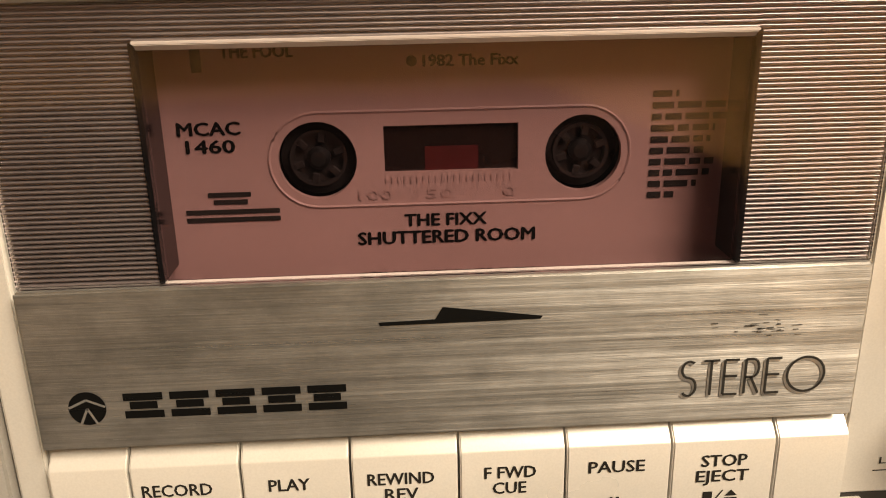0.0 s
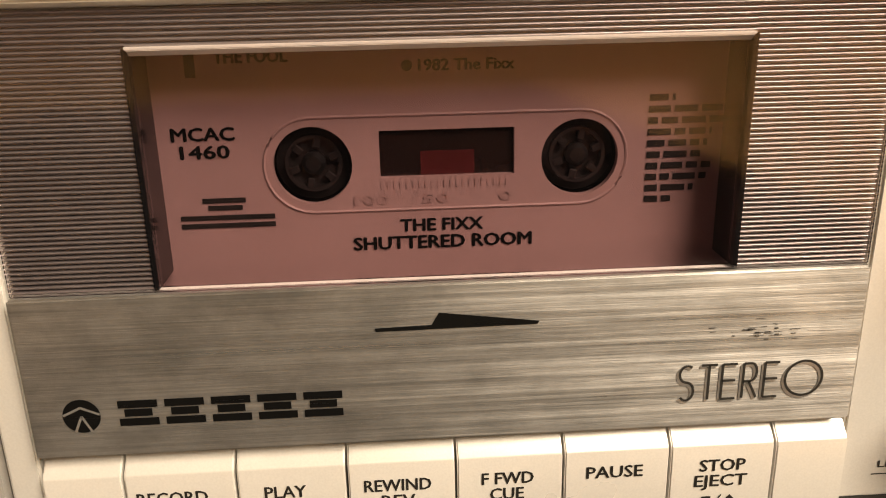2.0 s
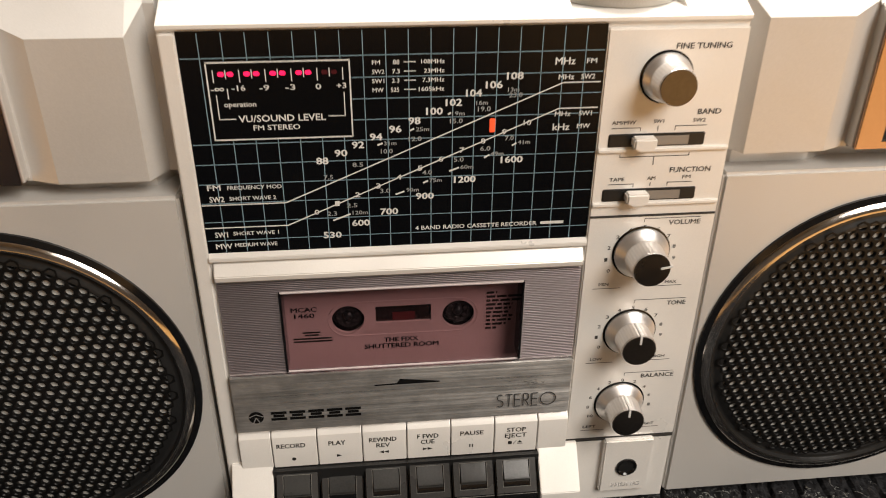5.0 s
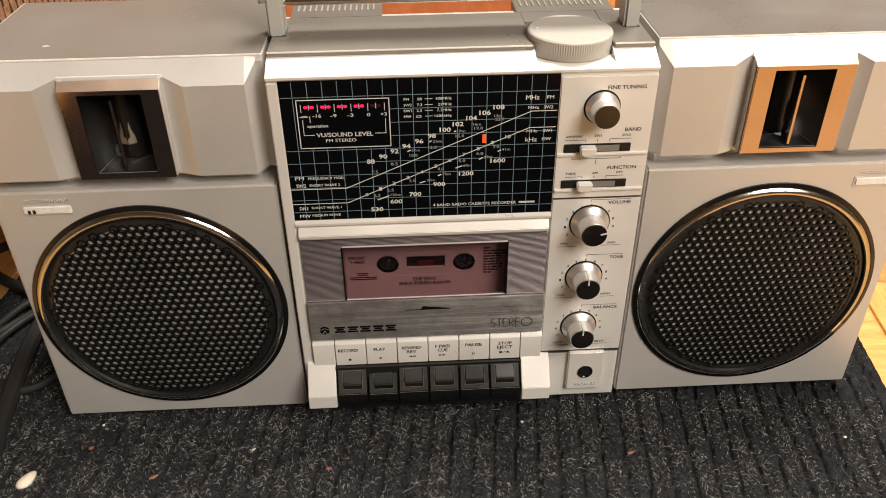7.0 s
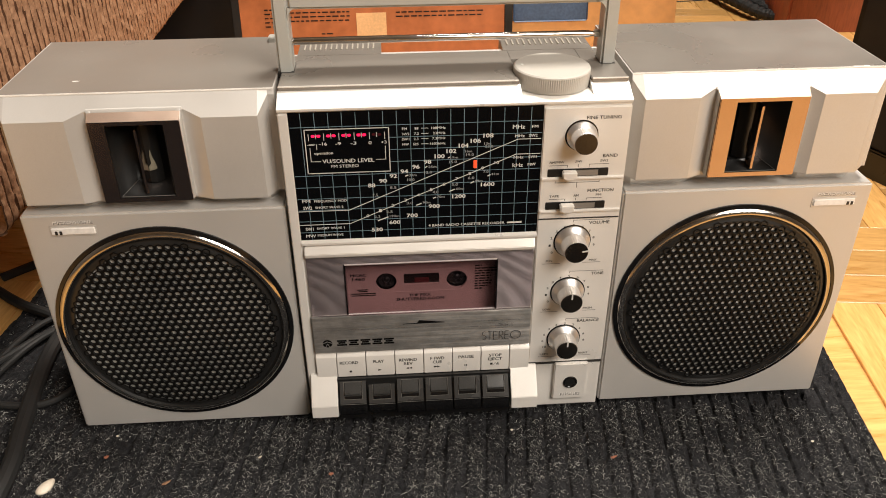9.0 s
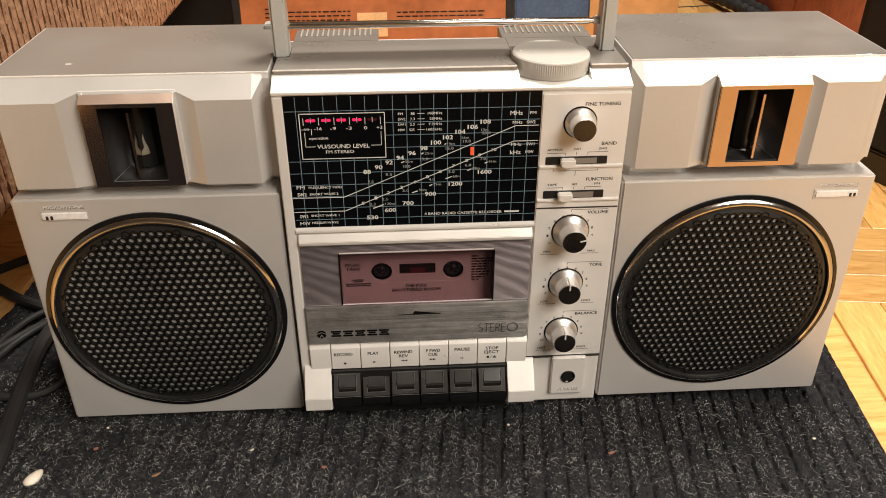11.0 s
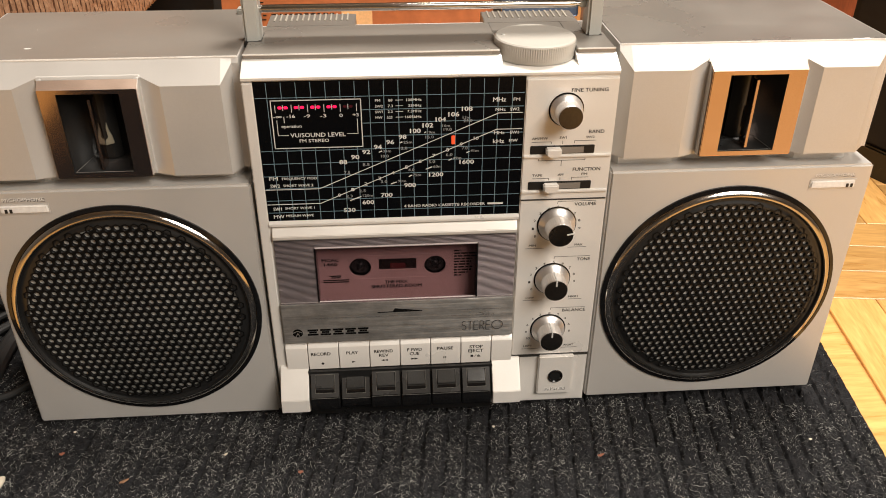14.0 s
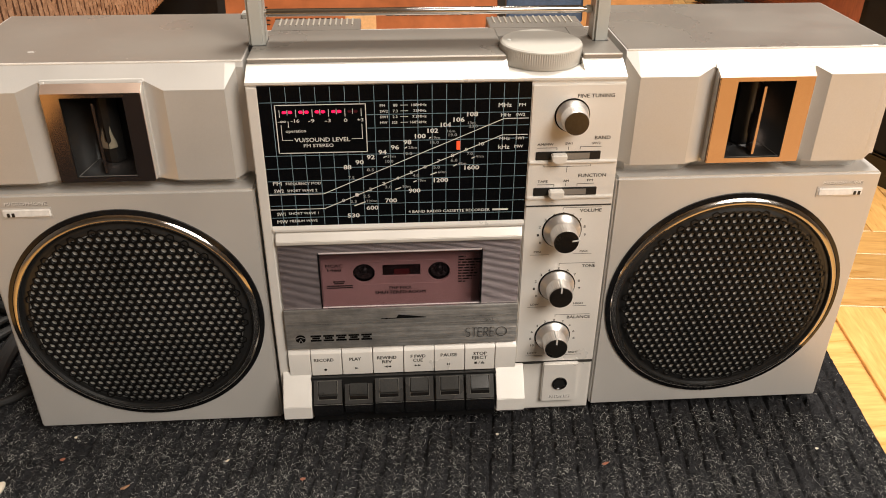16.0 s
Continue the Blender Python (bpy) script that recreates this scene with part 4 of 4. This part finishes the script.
words("unit_name", [("MHz", 27.7, 34.2, 205.9), ("kHz", 28.4, 34.1, 183.4)], 2.3, DY - 0.05, INK, dial)
words("unit_name", [("FM", 38.0, 41.3, 205.8), ("MHz", 29.1, 34.2, 200.6), ("SW2", 36.6, 41.2, 200.6), ("MHz", 28.8, 34.1, 188.0), ("SW1", 37.0, 41.3, 188.0), ("MW", 36.7, 41.1, 183.5)], 1.6, DY - 0.05, INK, dial)
words("maker_line", [("4 BAND RADIO CASSETTE RECORDER", -18.1, 25.2, 147.3)], 1.55, DY - 0.05, INK, dial)
rules("maker_line", [(26.6, 147.3, 35.0, 147.3)], 1.1, DY - 0.05, INK, dial)
for zl, zr, xr in ((159.15, 198.7, 30.8), (150.5, 189.9, 30.1)):
    rules("scale_line", [(-90, zl, -61.9, zl), (-61.9, zl, xr, zr), (xr, zr, 43.2, zr)], 0.42, DY - 0.05, INK, dial)
rules("scale_dash", [(-46.5, 151.6, -40.4, 153.9), (-30.4, 178.9, -28.6, 179.6), (-24.7, 160.7, -21.7, 161.7), (-15.3, 164.6, -13.6, 165.4), (-6.4, 168.6, -3.0, 169.9), (5.5, 173.2, 7.3, 174.2), (14.8, 177.3, 16.4, 178.1), (-7.0, 188.9, -6.0, 189.5), (-19.5, 183.7, -18.2, 184.4)], 0.6, DY - 0.05, INK, dial)
part("dial_pointer", box(bmesh.new(), 6.9, 8.8, -7.95, -7.5, 182.3, 187.1, 0.2), NEEDLE, dial, "glowing orange-red tuning pointer")

# control panel
CY = FRONT - 0.1
words("control_name", [("FINE TUNING", 67.0, 85.6, 210.2), ("BAND", 77.8, 85.9, 187.7), ("FUNCTION", 71.2, 85.8, 166.5), ("VOLUME", 73.9, 85.7, 145.7), ("TONE", 78.3, 85.7, 110.6), ("BALANCE", 72.7, 86.2, 75.7)], 1.9, CY, GREYINK, centre)
words("control_lettering", [("AM/MW", 48.4, 56.7, 184.5), ("SW1", 62.8, 66.4, 184.7), ("SW2", 76.6, 81.0, 184.7), ("TAPE", 49.8, 55.1, 163.5), ("AM", 63.4, 66.3, 163.6), ("FM", 76.1, 79.1, 163.7), ("MIN", 50.5, 54.2, 120.4), ("MAX", 76.2, 80.6, 120.2), ("LOW", 50.7, 55.4, 85.3), ("HIGH", 75.6, 81.0, 85.3), ("LEFT", 51.0, 56.5, 50.3), ("RIGHT", 75.7, 81.4, 50.1)], 1.3, CY, GREYINK, centre)
for zc, marks in ((132.0, "0123456789"), (97.0, "0123456789"), (61.8, ("10", "8", "6", "4", "2", "0", "2", "4", "6", "8"))):
    rows = []
    for i, s in enumerate(marks):
        a = radians(-118 + i * 23.8 if len(marks) == 10 else 0)
        x, z = KXC + 13.0 * math.sin(a), zc + 12.2 * math.cos(a)
        rows.append((s, x - 0.55 * len(s), x + 0.55 * len(s), z))
    words("knob_number", rows, 1.5, CY, GREYINK, centre)
rules("control_line", [(64.7, 147.6, 85.6, 147.6), (64.7, 147.7, 64.7, 146.1), (65.3, 112.6, 85.5, 112.6), (65.3, 112.7, 65.3, 111.2), (65.6, 77.6, 85.8, 77.6), (65.6, 77.7, 65.6, 76.2), (48.4, 118.5, 59, 118.5), (72.4, 118.6, 82.9, 118.6), (49.0, 83.5, 60, 83.5), (75.4, 83.5, 83.3, 83.5), (50.0, 48.3, 60, 48.3), (73.5, 48.3, 83.5, 48.3)], 0.24, CY, GREYINK, centre)
rules("switch_line", [(48.4, 182.5, 58.6, 182.5), (58.6, 182.6, 58.6, 181.2), (70.7, 182.8, 81.7, 182.8), (70.7, 182.9, 70.7, 181.3), (64.6, 183.0, 64.6, 181.3), (52.5, 172.9, 52.5, 171.8), (52.4, 171.9, 77.2, 171.9), (77.1, 171.8, 77.1, 172.9), (64.7, 171.8, 64.7, 168.6), (49.7, 161.6, 58.6, 161.6), (58.6, 161.7, 58.6, 160.4), (70.9, 161.8, 79.9, 161.8), (70.9, 161.9, 70.9, 160.5), (64.7, 162.0, 64.7, 160.6)], 0.26, CY, GREYINK, centre)
# grey copy set lower right paints the shading of the embossed word
words("socket_lettering_shade", [("PHONES", 65.75, 78.35, 18.1)], 2.1, -11.12, GREYINK, sock, "", 0.02)
words("socket_lettering", [("PHONES", 65.4, 78.0, 18.4)], 2.1, -11.18, BADGE, sock, "", 0.02)

# key labels
KY = -10.62
for i, rows in enumerate(([("RECORD", -74.8, -63.5, 52.5)], [("PLAY", -54.2, -47.5, 52.5)], [("REWIND", -37.9, -26.9, 52.7), ("REV", -35.1, -29.6, 49.7)], [("F FWD", -18.4, -9.8, 52.9), ("CUE", -17.0, -11.4, 49.9)], [("PAUSE", -0.8, 8.7, 53.0)], [("STOP", 18.5, 26.3, 53.2), ("EJECT", 17.8, 26.8, 50.2)])):
    words("key_lettering", rows, 2.2, KY, DARKINK, plates[i])


def tri(b, x, z, w, h):
    b.faces.new([b.verts.new(p) for p in ((x - w / 2, KY, z - h / 2), (x + w / 2, KY, z), (x - w / 2, KY, z + h / 2))])


marks = [bmesh.new() for _ in range(6)]
lathe(marks[0], [(0.85, 0), (0, 0.01)], -68.4, KY, 45.4, n=20)
tri(marks[1], -50.1, 45.7, 2.2, 1.5)
for k in (-1.0, 1.0):
    tri(marks[2], -32.1 + k, 46.0, -2.0, 1.5), tri(marks[3], -14.2 + k, 46.1, 2.0, 1.5)
    bar(marks[4], 3.8 + 0.55 * k, 45.4, 3.8 + 0.55 * k, 47.0, 0.5, KY)
bar(marks[5], 19.2, 46.3, 20.8, 46.3, 1.6, KY), bar(marks[5], 21.3, 45.4, 22.6, 47.3, 0.25, KY), bar(marks[5], 23.0, 45.6, 25.2, 45.6, 0.35, KY)
marks[5].faces.new([marks[5].verts.new(p) for p in ((23.0, KY, 46.1), (25.2, KY, 46.1), (24.1, KY, 47.3))])
for b, p in zip(marks, plates):
    part("key_symbol", b, DARKINK, p, "", 0)

# front plate: emblem and maker's mark as plain shapes, arrow slot, engraved word
SY = -10.85
em = lathe(bmesh.new(), [(2.9, 0), (0, 0.01)], -81.1, SY, 68.4, n=28)
part("emblem", em, JET, strip, "round black emblem", 0)
rules("emblem_ray", [(-81.1, 69.9, -83.9, 68.6), (-81.1, 69.9, -78.3, 68.6), (-81.1, 68.4, -82.4, 65.6), (-81.1, 68.4, -79.8, 65.6)], 0.4, SY - 0.06, KNOBMETAL, strip)
for i in range(5):
    x = -75.4 + 7.2 * i
    rules("maker_mark", [(x, 70.1, x + 6.1, 70.1), (x + 0.9, 68.6, x + 5.2, 68.6), (x, 67.0, x + 6.1, 67.0)], 1.3, SY, JET, strip, "black bar shape of the maker's mark")
b = bmesh.new()
b.faces.new([b.verts.new((x, SY, z)) for x, z in ((-34.9, 81.1), (-34.7, 80.5), (-9.6, 80.7), (-9.2, 81.2), (-24.9, 83.3), (-26.1, 81.3))])
part("arrow_slot", b, JET, strip, "dark arrow-shaped slot", 0)


def stroke_word(x, z, h, step, w, y, ink, label):
    """Six thin engraved letters, drawn as flat strokes that paint their glint and shade."""
    def arc(cx, cz, rx, rz, a0, a1, n=14):
        return [(cx + rx * math.cos(radians(a0 + (a1 - a0) * i / n)), cz + rz * math.sin(radians(a0 + (a1 - a0) * i / n))) for i in range(n + 1)]

    wd = step * 0.68
    e = [[(wd, h), (0, h), (0, 0), (wd, 0)], [(0, h * 0.53), (wd * 0.92, h * 0.53)]]
    glyphs = [
        [arc(wd * 0.5, h * 0.76, wd * 0.5, h * 0.24, 50, 250) + arc(wd * 0.5, h * 0.26, wd * 0.5, h * 0.26, 80, -140)],
        [[(0, h), (wd * 1.1, h)], [(wd * 0.55, h), (wd * 0.55, 0)]],
        e,
        [[(0, 0), (0, h), (wd * 0.5, h)] + arc(wd * 0.5, h * 0.74, wd * 0.42, h * 0.26, 90, -90) + [(0, h * 0.48)], [(wd * 0.4, h * 0.48), (wd, 0)]],
        e,
        [arc(h * 0.5, h * 0.5, h * 0.5, h * 0.5, 0, 360, 28)],
    ]
    for i, strokes in enumerate(glyphs):
        b = bmesh.new()
        for line in strokes:
            for (p, q), (r, s) in zip(line, line[1:]):
                bar(b, x + i * step + p, z + q, x + i * step + r, z + s, w, y)
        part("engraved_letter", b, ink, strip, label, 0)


# bright strokes paint the engraving's glint, offset dark strokes its shade
stroke_word(13.42, 65.6, 6.2, 3.5, 0.5, SY, KNOBMETAL, "flat bright stroke, painted glint of the engraving")
stroke_word(13.7, 65.95, 6.2, 3.5, 0.42, SY - 0.08, ENGRAVED, "thin dark stroke, painted shade of the engraving")
b = bmesh.new()
rng = random.Random(12)
for _ in range(34):
    x, z = 26 + rng.gauss(0, 3.2), 77.5 + rng.gauss(0, 1.0)
    bar(b, x, z, x + rng.uniform(0.4, 1.6), z + rng.uniform(-0.05, 0.05), rng.uniform(0.05, 0.15), SY)
tagged(part("scuff_marks", b, GREYINK, strip, "dark scuff marks", 0), kind="stuff")
b = bmesh.new()
for _ in range(240):
    x, z = rng.uniform(-85, 40), rng.uniform(62.5, 86.5)
    bar(b, x, z, min(x + rng.uniform(0.5, 7), 41), z + rng.uniform(-0.08, 0.08), rng.uniform(0.02, 0.05), SY)
tagged(part("scratch", b, KNOBMETAL, strip, "fine bright scratch", 0), kind="stuff")

# cassette print
words("cassette_lettering", [("MCAC", -65.0, -55.4, 110.0)], 2.0, LY, JET, tape, "", 0.02)
words("cassette_lettering", [("1460", -63.9, -56.4, 107.2)], 2.0, LY, JET, tape, "", 0.02)
words("cassette_lettering", [("THE FIXX", -30.2, -16.9, 94.2)], 2.0, LY, JET, tape, "", 0.02)
words("cassette_lettering", [("SHUTTERED ROOM", -37.9, -8.9, 91.3)], 2.1, LY, JET, tape, "", 0.02)
words("cassette_lettering", [("1982 The Fixx", -26.6, -11.9, 119.6)], 1.7, LY, JET, tape, "", 0.02)
part("cassette_mark", lathe(bmesh.new(), [(0.85, 0), (0, 0.01)], -28.4, LY, 119.6, n=18), DARKINK, tape)
words("cassette_lettering", [("THE FOOL", -57.3, -46.4, 121.6)], 1.9, LY, JET, tape, "", 0.02)
rules("cassette_side_mark", [(-61.0, 118.6, -61.0, 124.0)], 1.6, LY, DARKINK, tape)
rules("label_logo", [(-61.4, 99.4, -54.6, 99.4), (-60.6, 98.2, -55.2, 98.2), (-65.1, 96.6, -50.2, 96.6), (-65.1, 95.3, -50.2, 95.3)], 0.8, LY, DARKINK, tape, "black bar shapes of the label's logo")
rng = random.Random(5)
for i, w in enumerate((4.2, 13.5, 13.5, 10.4, 9.8, 8.8, 10.6, 10, 8, 4.4)):
    z, x, rows = 113.6 - 1.83 * i, 9.6, []
    while x < 9.6 + w:
        q = rng.uniform(1.5, 4)
        rows.append((x, z, min(x + q, 9.6 + w), z))
        x += q + 0.6
    rules("address_print", rows, 1.05, LY, DARKINK, tape)
# flat darker pink paints the shading of the embossed scale
words("embossed_scale", [("100", -37.5, -32.0, 98.6), ("50", -26.6, -22.2, 98.6), ("0", -14.2, -12.0, 98.6)], 1.5, LY, PINKSHADE, tape)
rules("embossed_tick", [(-33.0 + 1.0 * i, 100.4, -33.0 + 1.0 * i, 101.6) for i in range(21)], 0.22, LY, PINKSHADE, tape)

# dust specks and a chipped corner on the top faces
rng = random.Random(21)
for i in range(11):
    x, y = rng.uniform(-232, -105), rng.uniform(8, 80)
    sp = lathe(bmesh.new(), [(rng.uniform(0.25, 0.5), 0), (0.2, 0.25), (0, 0.3)], x, y, 226.35, "z", 8)
    part("paint_fleck", sp, BADGE, left)
part("paint_fleck", prism(bmesh.new(), [(-206, 23.2), (-204.6, 22.8), (-202.4, 23.3), (-203.2, 23.9), (-205.2, 23.7)], "z", 226.5, 226.85, 0.05), BADGE, left)
for i in range(3):
    x = 215 + 3.2 * i
    part("chipped_edge", box(bmesh.new(), x, x + rng.uniform(2.6, 3.6), 5.0, 5.8 + rng.uniform(0.3, 1.4), 228.4, 229.15, 0.1, 1), BADGE, right)

# ---- behind and beside the radio ----
def sofa():
    """The near arm side of a sofa: corduroy ribs that roll under at the foot."""
    s = thing("sofa", "brown ribbed corduroy sofa raised off the floor", "sofa")
    b = bmesh.new()
    y0, y1 = 60.0, 790.0
    prof = [(-900, 640), (-420, 640), (-340, 610), (-300, 520), (-284, 400), (-280, 260), (-280, 170), (-280, 128), (-283, 115), (-300, 112), (-340, 112), (-900, 112)]
    path = curve_points([(p, 0, q) for p, q in prof], 22)
    n = int((y1 - y0) / 0.95)
    rows, low, along = [], {}, [0.0]
    for p, q in zip(path, path[1:]):
        along.append(along[-1] + (q - p).length)
    for j in range(n + 1):
        y = y0 + (y1 - y0) * j / n
        row = []
        for k, p in enumerate(path):
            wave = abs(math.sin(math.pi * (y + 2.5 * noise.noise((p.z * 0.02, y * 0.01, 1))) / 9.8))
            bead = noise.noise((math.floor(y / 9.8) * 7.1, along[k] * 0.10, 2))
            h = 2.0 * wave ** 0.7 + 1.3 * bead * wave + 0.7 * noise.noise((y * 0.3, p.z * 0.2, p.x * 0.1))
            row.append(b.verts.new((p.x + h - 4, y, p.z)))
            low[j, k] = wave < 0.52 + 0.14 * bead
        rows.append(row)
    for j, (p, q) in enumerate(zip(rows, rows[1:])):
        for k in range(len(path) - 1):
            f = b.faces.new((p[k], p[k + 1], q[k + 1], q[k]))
            # valleys get the darker brown, which paints the shade between ribs
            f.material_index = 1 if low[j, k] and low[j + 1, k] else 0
    b.faces.new(rows[0]), b.faces.new(rows[-1][::-1])
    part("upholstery", b, SOFAM, s, "", 60).data.materials.append(RIBSHADE)
    for y in (90, 600):
        part("leg", box(bmesh.new(), -420, -370, y, y + 50, -9, 112, 3), BLACK, s)
    # added dark block stands in for the shade under the sofa
    part("under_shade_block", box(bmesh.new(), -900, -430, 60, 785, -9, 110, 4), DARKCLOTH, s, "dark block added for the shade under the sofa")
    return s


sofa()
# added black block: keeps the gap behind the sofa dark
bx = thing("dark_filler_box", "dark block added to fill the dark gap behind the sofa", "box")
part("body", box(bmesh.new(), -520, -240, 810, 1200, -9, 300, 4), DARKCLOTH, bx)
part("lid", box(bmesh.new(), -525, -236, 805, 1205, 298, 330, 4), DARKCLOTH, bx)


def record_sleeve(name, label, x0, x1, y, lean, mat, height=315):
    t = tagged(part(name, box(bmesh.new(), x0, x1, 0, 3.5, 0, height, 0.4, 1), mat), label, "record sleeve")
    t.matrix_world = pose(0, y * MM, -0.009, -lean, 0, 0)
    return t


# hardboard back panel of an appliance, with printed notices and a sticker
sl = record_sleeve("record_sleeve", "worn rust brown hardboard appliance back panel with pale sticker", -218, 109, 592, 8, HARDBOARD)
part("sticker", box(bmesh.new(), -76, -39, -0.5, 0.2, 77, 106, 0.1, 1), CREAM, sl, "pale orange square sticker")
part("dark_edge", box(bmesh.new(), -227, -218, -1, 4, 0, 315, 0.3, 1), BLACK, sl)
# this black strip paints the dark gap before the next panel
part("dark_edge", box(bmesh.new(), 109, 119, -1, 4, 0, 315, 0.3, 1), BLACK, sl)
rng = random.Random(3)
b = bmesh.new()
for z0, a, c, n in ((112, -188, -166, 5), (108, -160, -84, 3), (106, -27, 82, 2), (82, -120, -105, 1)):
    for i in range(n):
        x = a
        while x < c:
            w = rng.uniform(3, 9)
            bar(b, x, z0 - i * 5, min(x + w, c), z0 - i * 5, 1.6, -0.45)
            x += w + 2
tagged(part("small_print", b, TAPE, sl), kind="stuff")
s2_ = record_sleeve("record_sleeve", "orange record sleeve with dark blue panel", 119, 330, 600, 8, SLEEVEO)
part("blue_panel", box(bmesh.new(), 121, 216, -0.5, 0.2, 88, 300, 2, 1), BLUE, s2_, "rounded dark blue panel")
for ob in (sl, s2_):
    ob["group"] = "record sleeves behind the radio"

# black floor speaker and red-brown cabinet behind
tw = thing("floor_speaker", "tall black cloth floor speaker on parquet", "speaker")
out = [(430, 372), (462, 292), (700, 330), (720, 560), (535, 520)]
part("cloth_front", prism(bmesh.new(), out, "z", 22, 880, 6), DARKCLOTH, tw)
part("plinth", prism(bmesh.new(), [(x * 0.985 + 8, y * 0.985 + 6) for x, y in out], "z", -9, 23, 2), BLACK, tw)
part("top_plate", prism(bmesh.new(), out, "z", 879, 900, 3), BLACK, tw)
cb = thing("wooden_cabinet", "red-brown veneered wooden cabinet standing on parquet", "cabinet")
part("side_panel", box(bmesh.new(), 574, 1100, 800, 1200, -9, 900, 3), REDWOOD, cb)

# cables
def cable(name, label, ctrl, r):
    return tagged(part(name, tube(bmesh.new(), curve_points(ctrl, 8), r, 10), RUBBER), label, "cable", "cables on the floor")


cable("power_cable", "black flat power cable curled on the mat", [(-372, 191, -4), (-345, 212, -3), (-300, 225, 3), (-262, 180, 4)], 4)
cable("power_cable", "black flat power cable curled on the mat", [(-372, 175, -4), (-335, 140, 3), (-290, 110, 4), (-262, 60, 4)], 4)
cable("power_cable", "black flat power cable curled on the mat", [(-330, 60, 4), (-300, 100, 4), (-268, 120, 4), (-230, 120, 4)], 3)
cable("power_cable", "black flat power cable curled on the mat", [(-290, 110, 4), (-290, 62, 6), (-283, -3, 5), (-277, -51, 5), (-280, -160, 5)], 5.5)
cable("power_cable", "black round power cable looped on the mat", [(-334, 40, 4), (-325, 71, 4), (-319, 92, 4), (-306, 115, 4), (-270, 142, 4), (-240, 150, 4)], 2.6)
cable("power_cable", "black round power cable looped on the mat", [(-330, 26, 4), (-318, 62, 4), (-309, 84, 4), (-294, 104, 4), (-262, 124, 4), (-240, 128, 4)], 2.6)
cable("power_cable", "black round power cable looped on the mat", [(-335, 34, 4), (-307, 22, 4), (-279, 20, 4), (-262, 34, 4), (-246, 70, 4)], 2.6)
hose = thing("coiled_hose", "black ribbed hose coiled on the parquet", "hose")
for off in (-14, 10, 34):
    pts = curve_points([(538 + off, 1040, 6), (548 + off, 974, 10), (558 + off, 910, 12), (574 + off, 868, 8), (600 + off, 846, 4)], 12)
    part("hose_coil", tube(bmesh.new(), pts, [10 if i % 4 < 2 else 8 for i in range(len(pts))], 12), RUBBER, hose, "", 20)
cable("thin_cable", "thin dark cable lying on parquet", [(170, 690, -7), (230, 720, -7), (300, 900, -7), (420, 980, -7), (520, 1000, -7)], 2)

# a broken bit of shell on the mat
sh = bmesh.new()
bmesh.ops.create_uvsphere(sh, u_segments=16, v_segments=10, radius=1)
for v in sh.verts:
    v.co = (v.co.x * 3.9 * (1 - 0.35 * v.co.y) + 1.2 * v.co.y, v.co.y * 6.6, max(-0.3, v.co.z) * 2.6)
sh_ob = tagged(part("shell_fragment", sh, SHELL), "small ivory shell fragment lying on mat", "shell")
sh_ob.matrix_world = pose(-0.2528, -0.0502, 0.0006, 0, 0, -12)


def crumb(x, y, long, wide, turn, mat, label):
    """A small torn flake, thicker in its middle."""
    c = bmesh.new()
    bmesh.ops.create_icosphere(c, subdivisions=1, radius=1)
    for v in c.verts:
        v.co = (v.co.x * long, v.co.y * wide * (1 - 0.3 * v.co.x), v.co.z * 0.5 + 0.3 * abs(v.co.x))
    ob = tagged(part("crumb", c, mat), label, "crumb", "crumbs on the mat")
    ob.matrix_world = pose(x * MM, y * MM, 0.0012, 0, 0, turn)


REDCHIP = material("red_brown_chip", (0.32, 0.12, 0.07), 0.7)
for x, y, long, wide, turn, mat_, label in (
    (93, -52, 2.6, 1.0, 20, REDCHIP, "tiny red-brown chip lying on the mat"), (-223, -29, 1.8, 1.3, 30, REDCHIP, "tiny red-brown chip lying on the mat"),
    (-181, -53, 3.2, 1.1, 35, SOFAM, "small tan husk lying on the mat"), (-221, -11, 1.0, 1.0, 60, SHELL, "tiny pale grain lying on the mat"),
    (-127, -36, 1.6, 0.8, 40, SHELL, "tiny pale grain lying on the mat"), (-82, -53, 1.8, 1.2, 10, REDCHIP, "tiny red-brown chip lying on the mat"),
    (222, -48, 1.2, 0.9, 0, SHELL, "tiny pale grain lying on the mat"), (33, -24, 1.1, 0.9, 0, SHELL, "tiny pale grain lying on the mat"),
):
    crumb(x, y, long, wide, turn, mat_, label)

# ---- parquet fingers, three to a square, laid crosswise ----
SQ = 122.0
pl = bmesh.new()
box(pl, -SQ / 2 + 0.3, SQ / 2 - 0.3, -SQ / 6 + 0.3, SQ / 6 - 0.3, -10, -6.3, 0.5, 1)
finger = part("parquet_finger", pl, WOODY, floor, "", 0)
spots = [(i, j) for i in range(0, 6) for j in range(-2, 9)] + [(i, j) for i in (-6, -7) for j in range(-1, 4)] + [(i, j) for i in (-2, -1) for j in range(5, 9)]
first = True
for i, j in spots:
    cu, cv = 292 + SQ * (i + 0.5), 145 + SQ * (j + 0.5)
    along = (i + j) % 2 == 0
    for k in (-1, 0, 1):
        u, v = (cu, cv + k * SQ / 3) if along else (cu + k * SQ / 3, cv)
        x, y = turned(u, v)
        ob = finger if first else new("parquet_finger", finger.data)
        ob.parent = floor
        ob.matrix_basis = pose(x * MM, y * MM, 0, 0, 0, math.degrees(TILTED) + (0 if along else 90))
        first = False
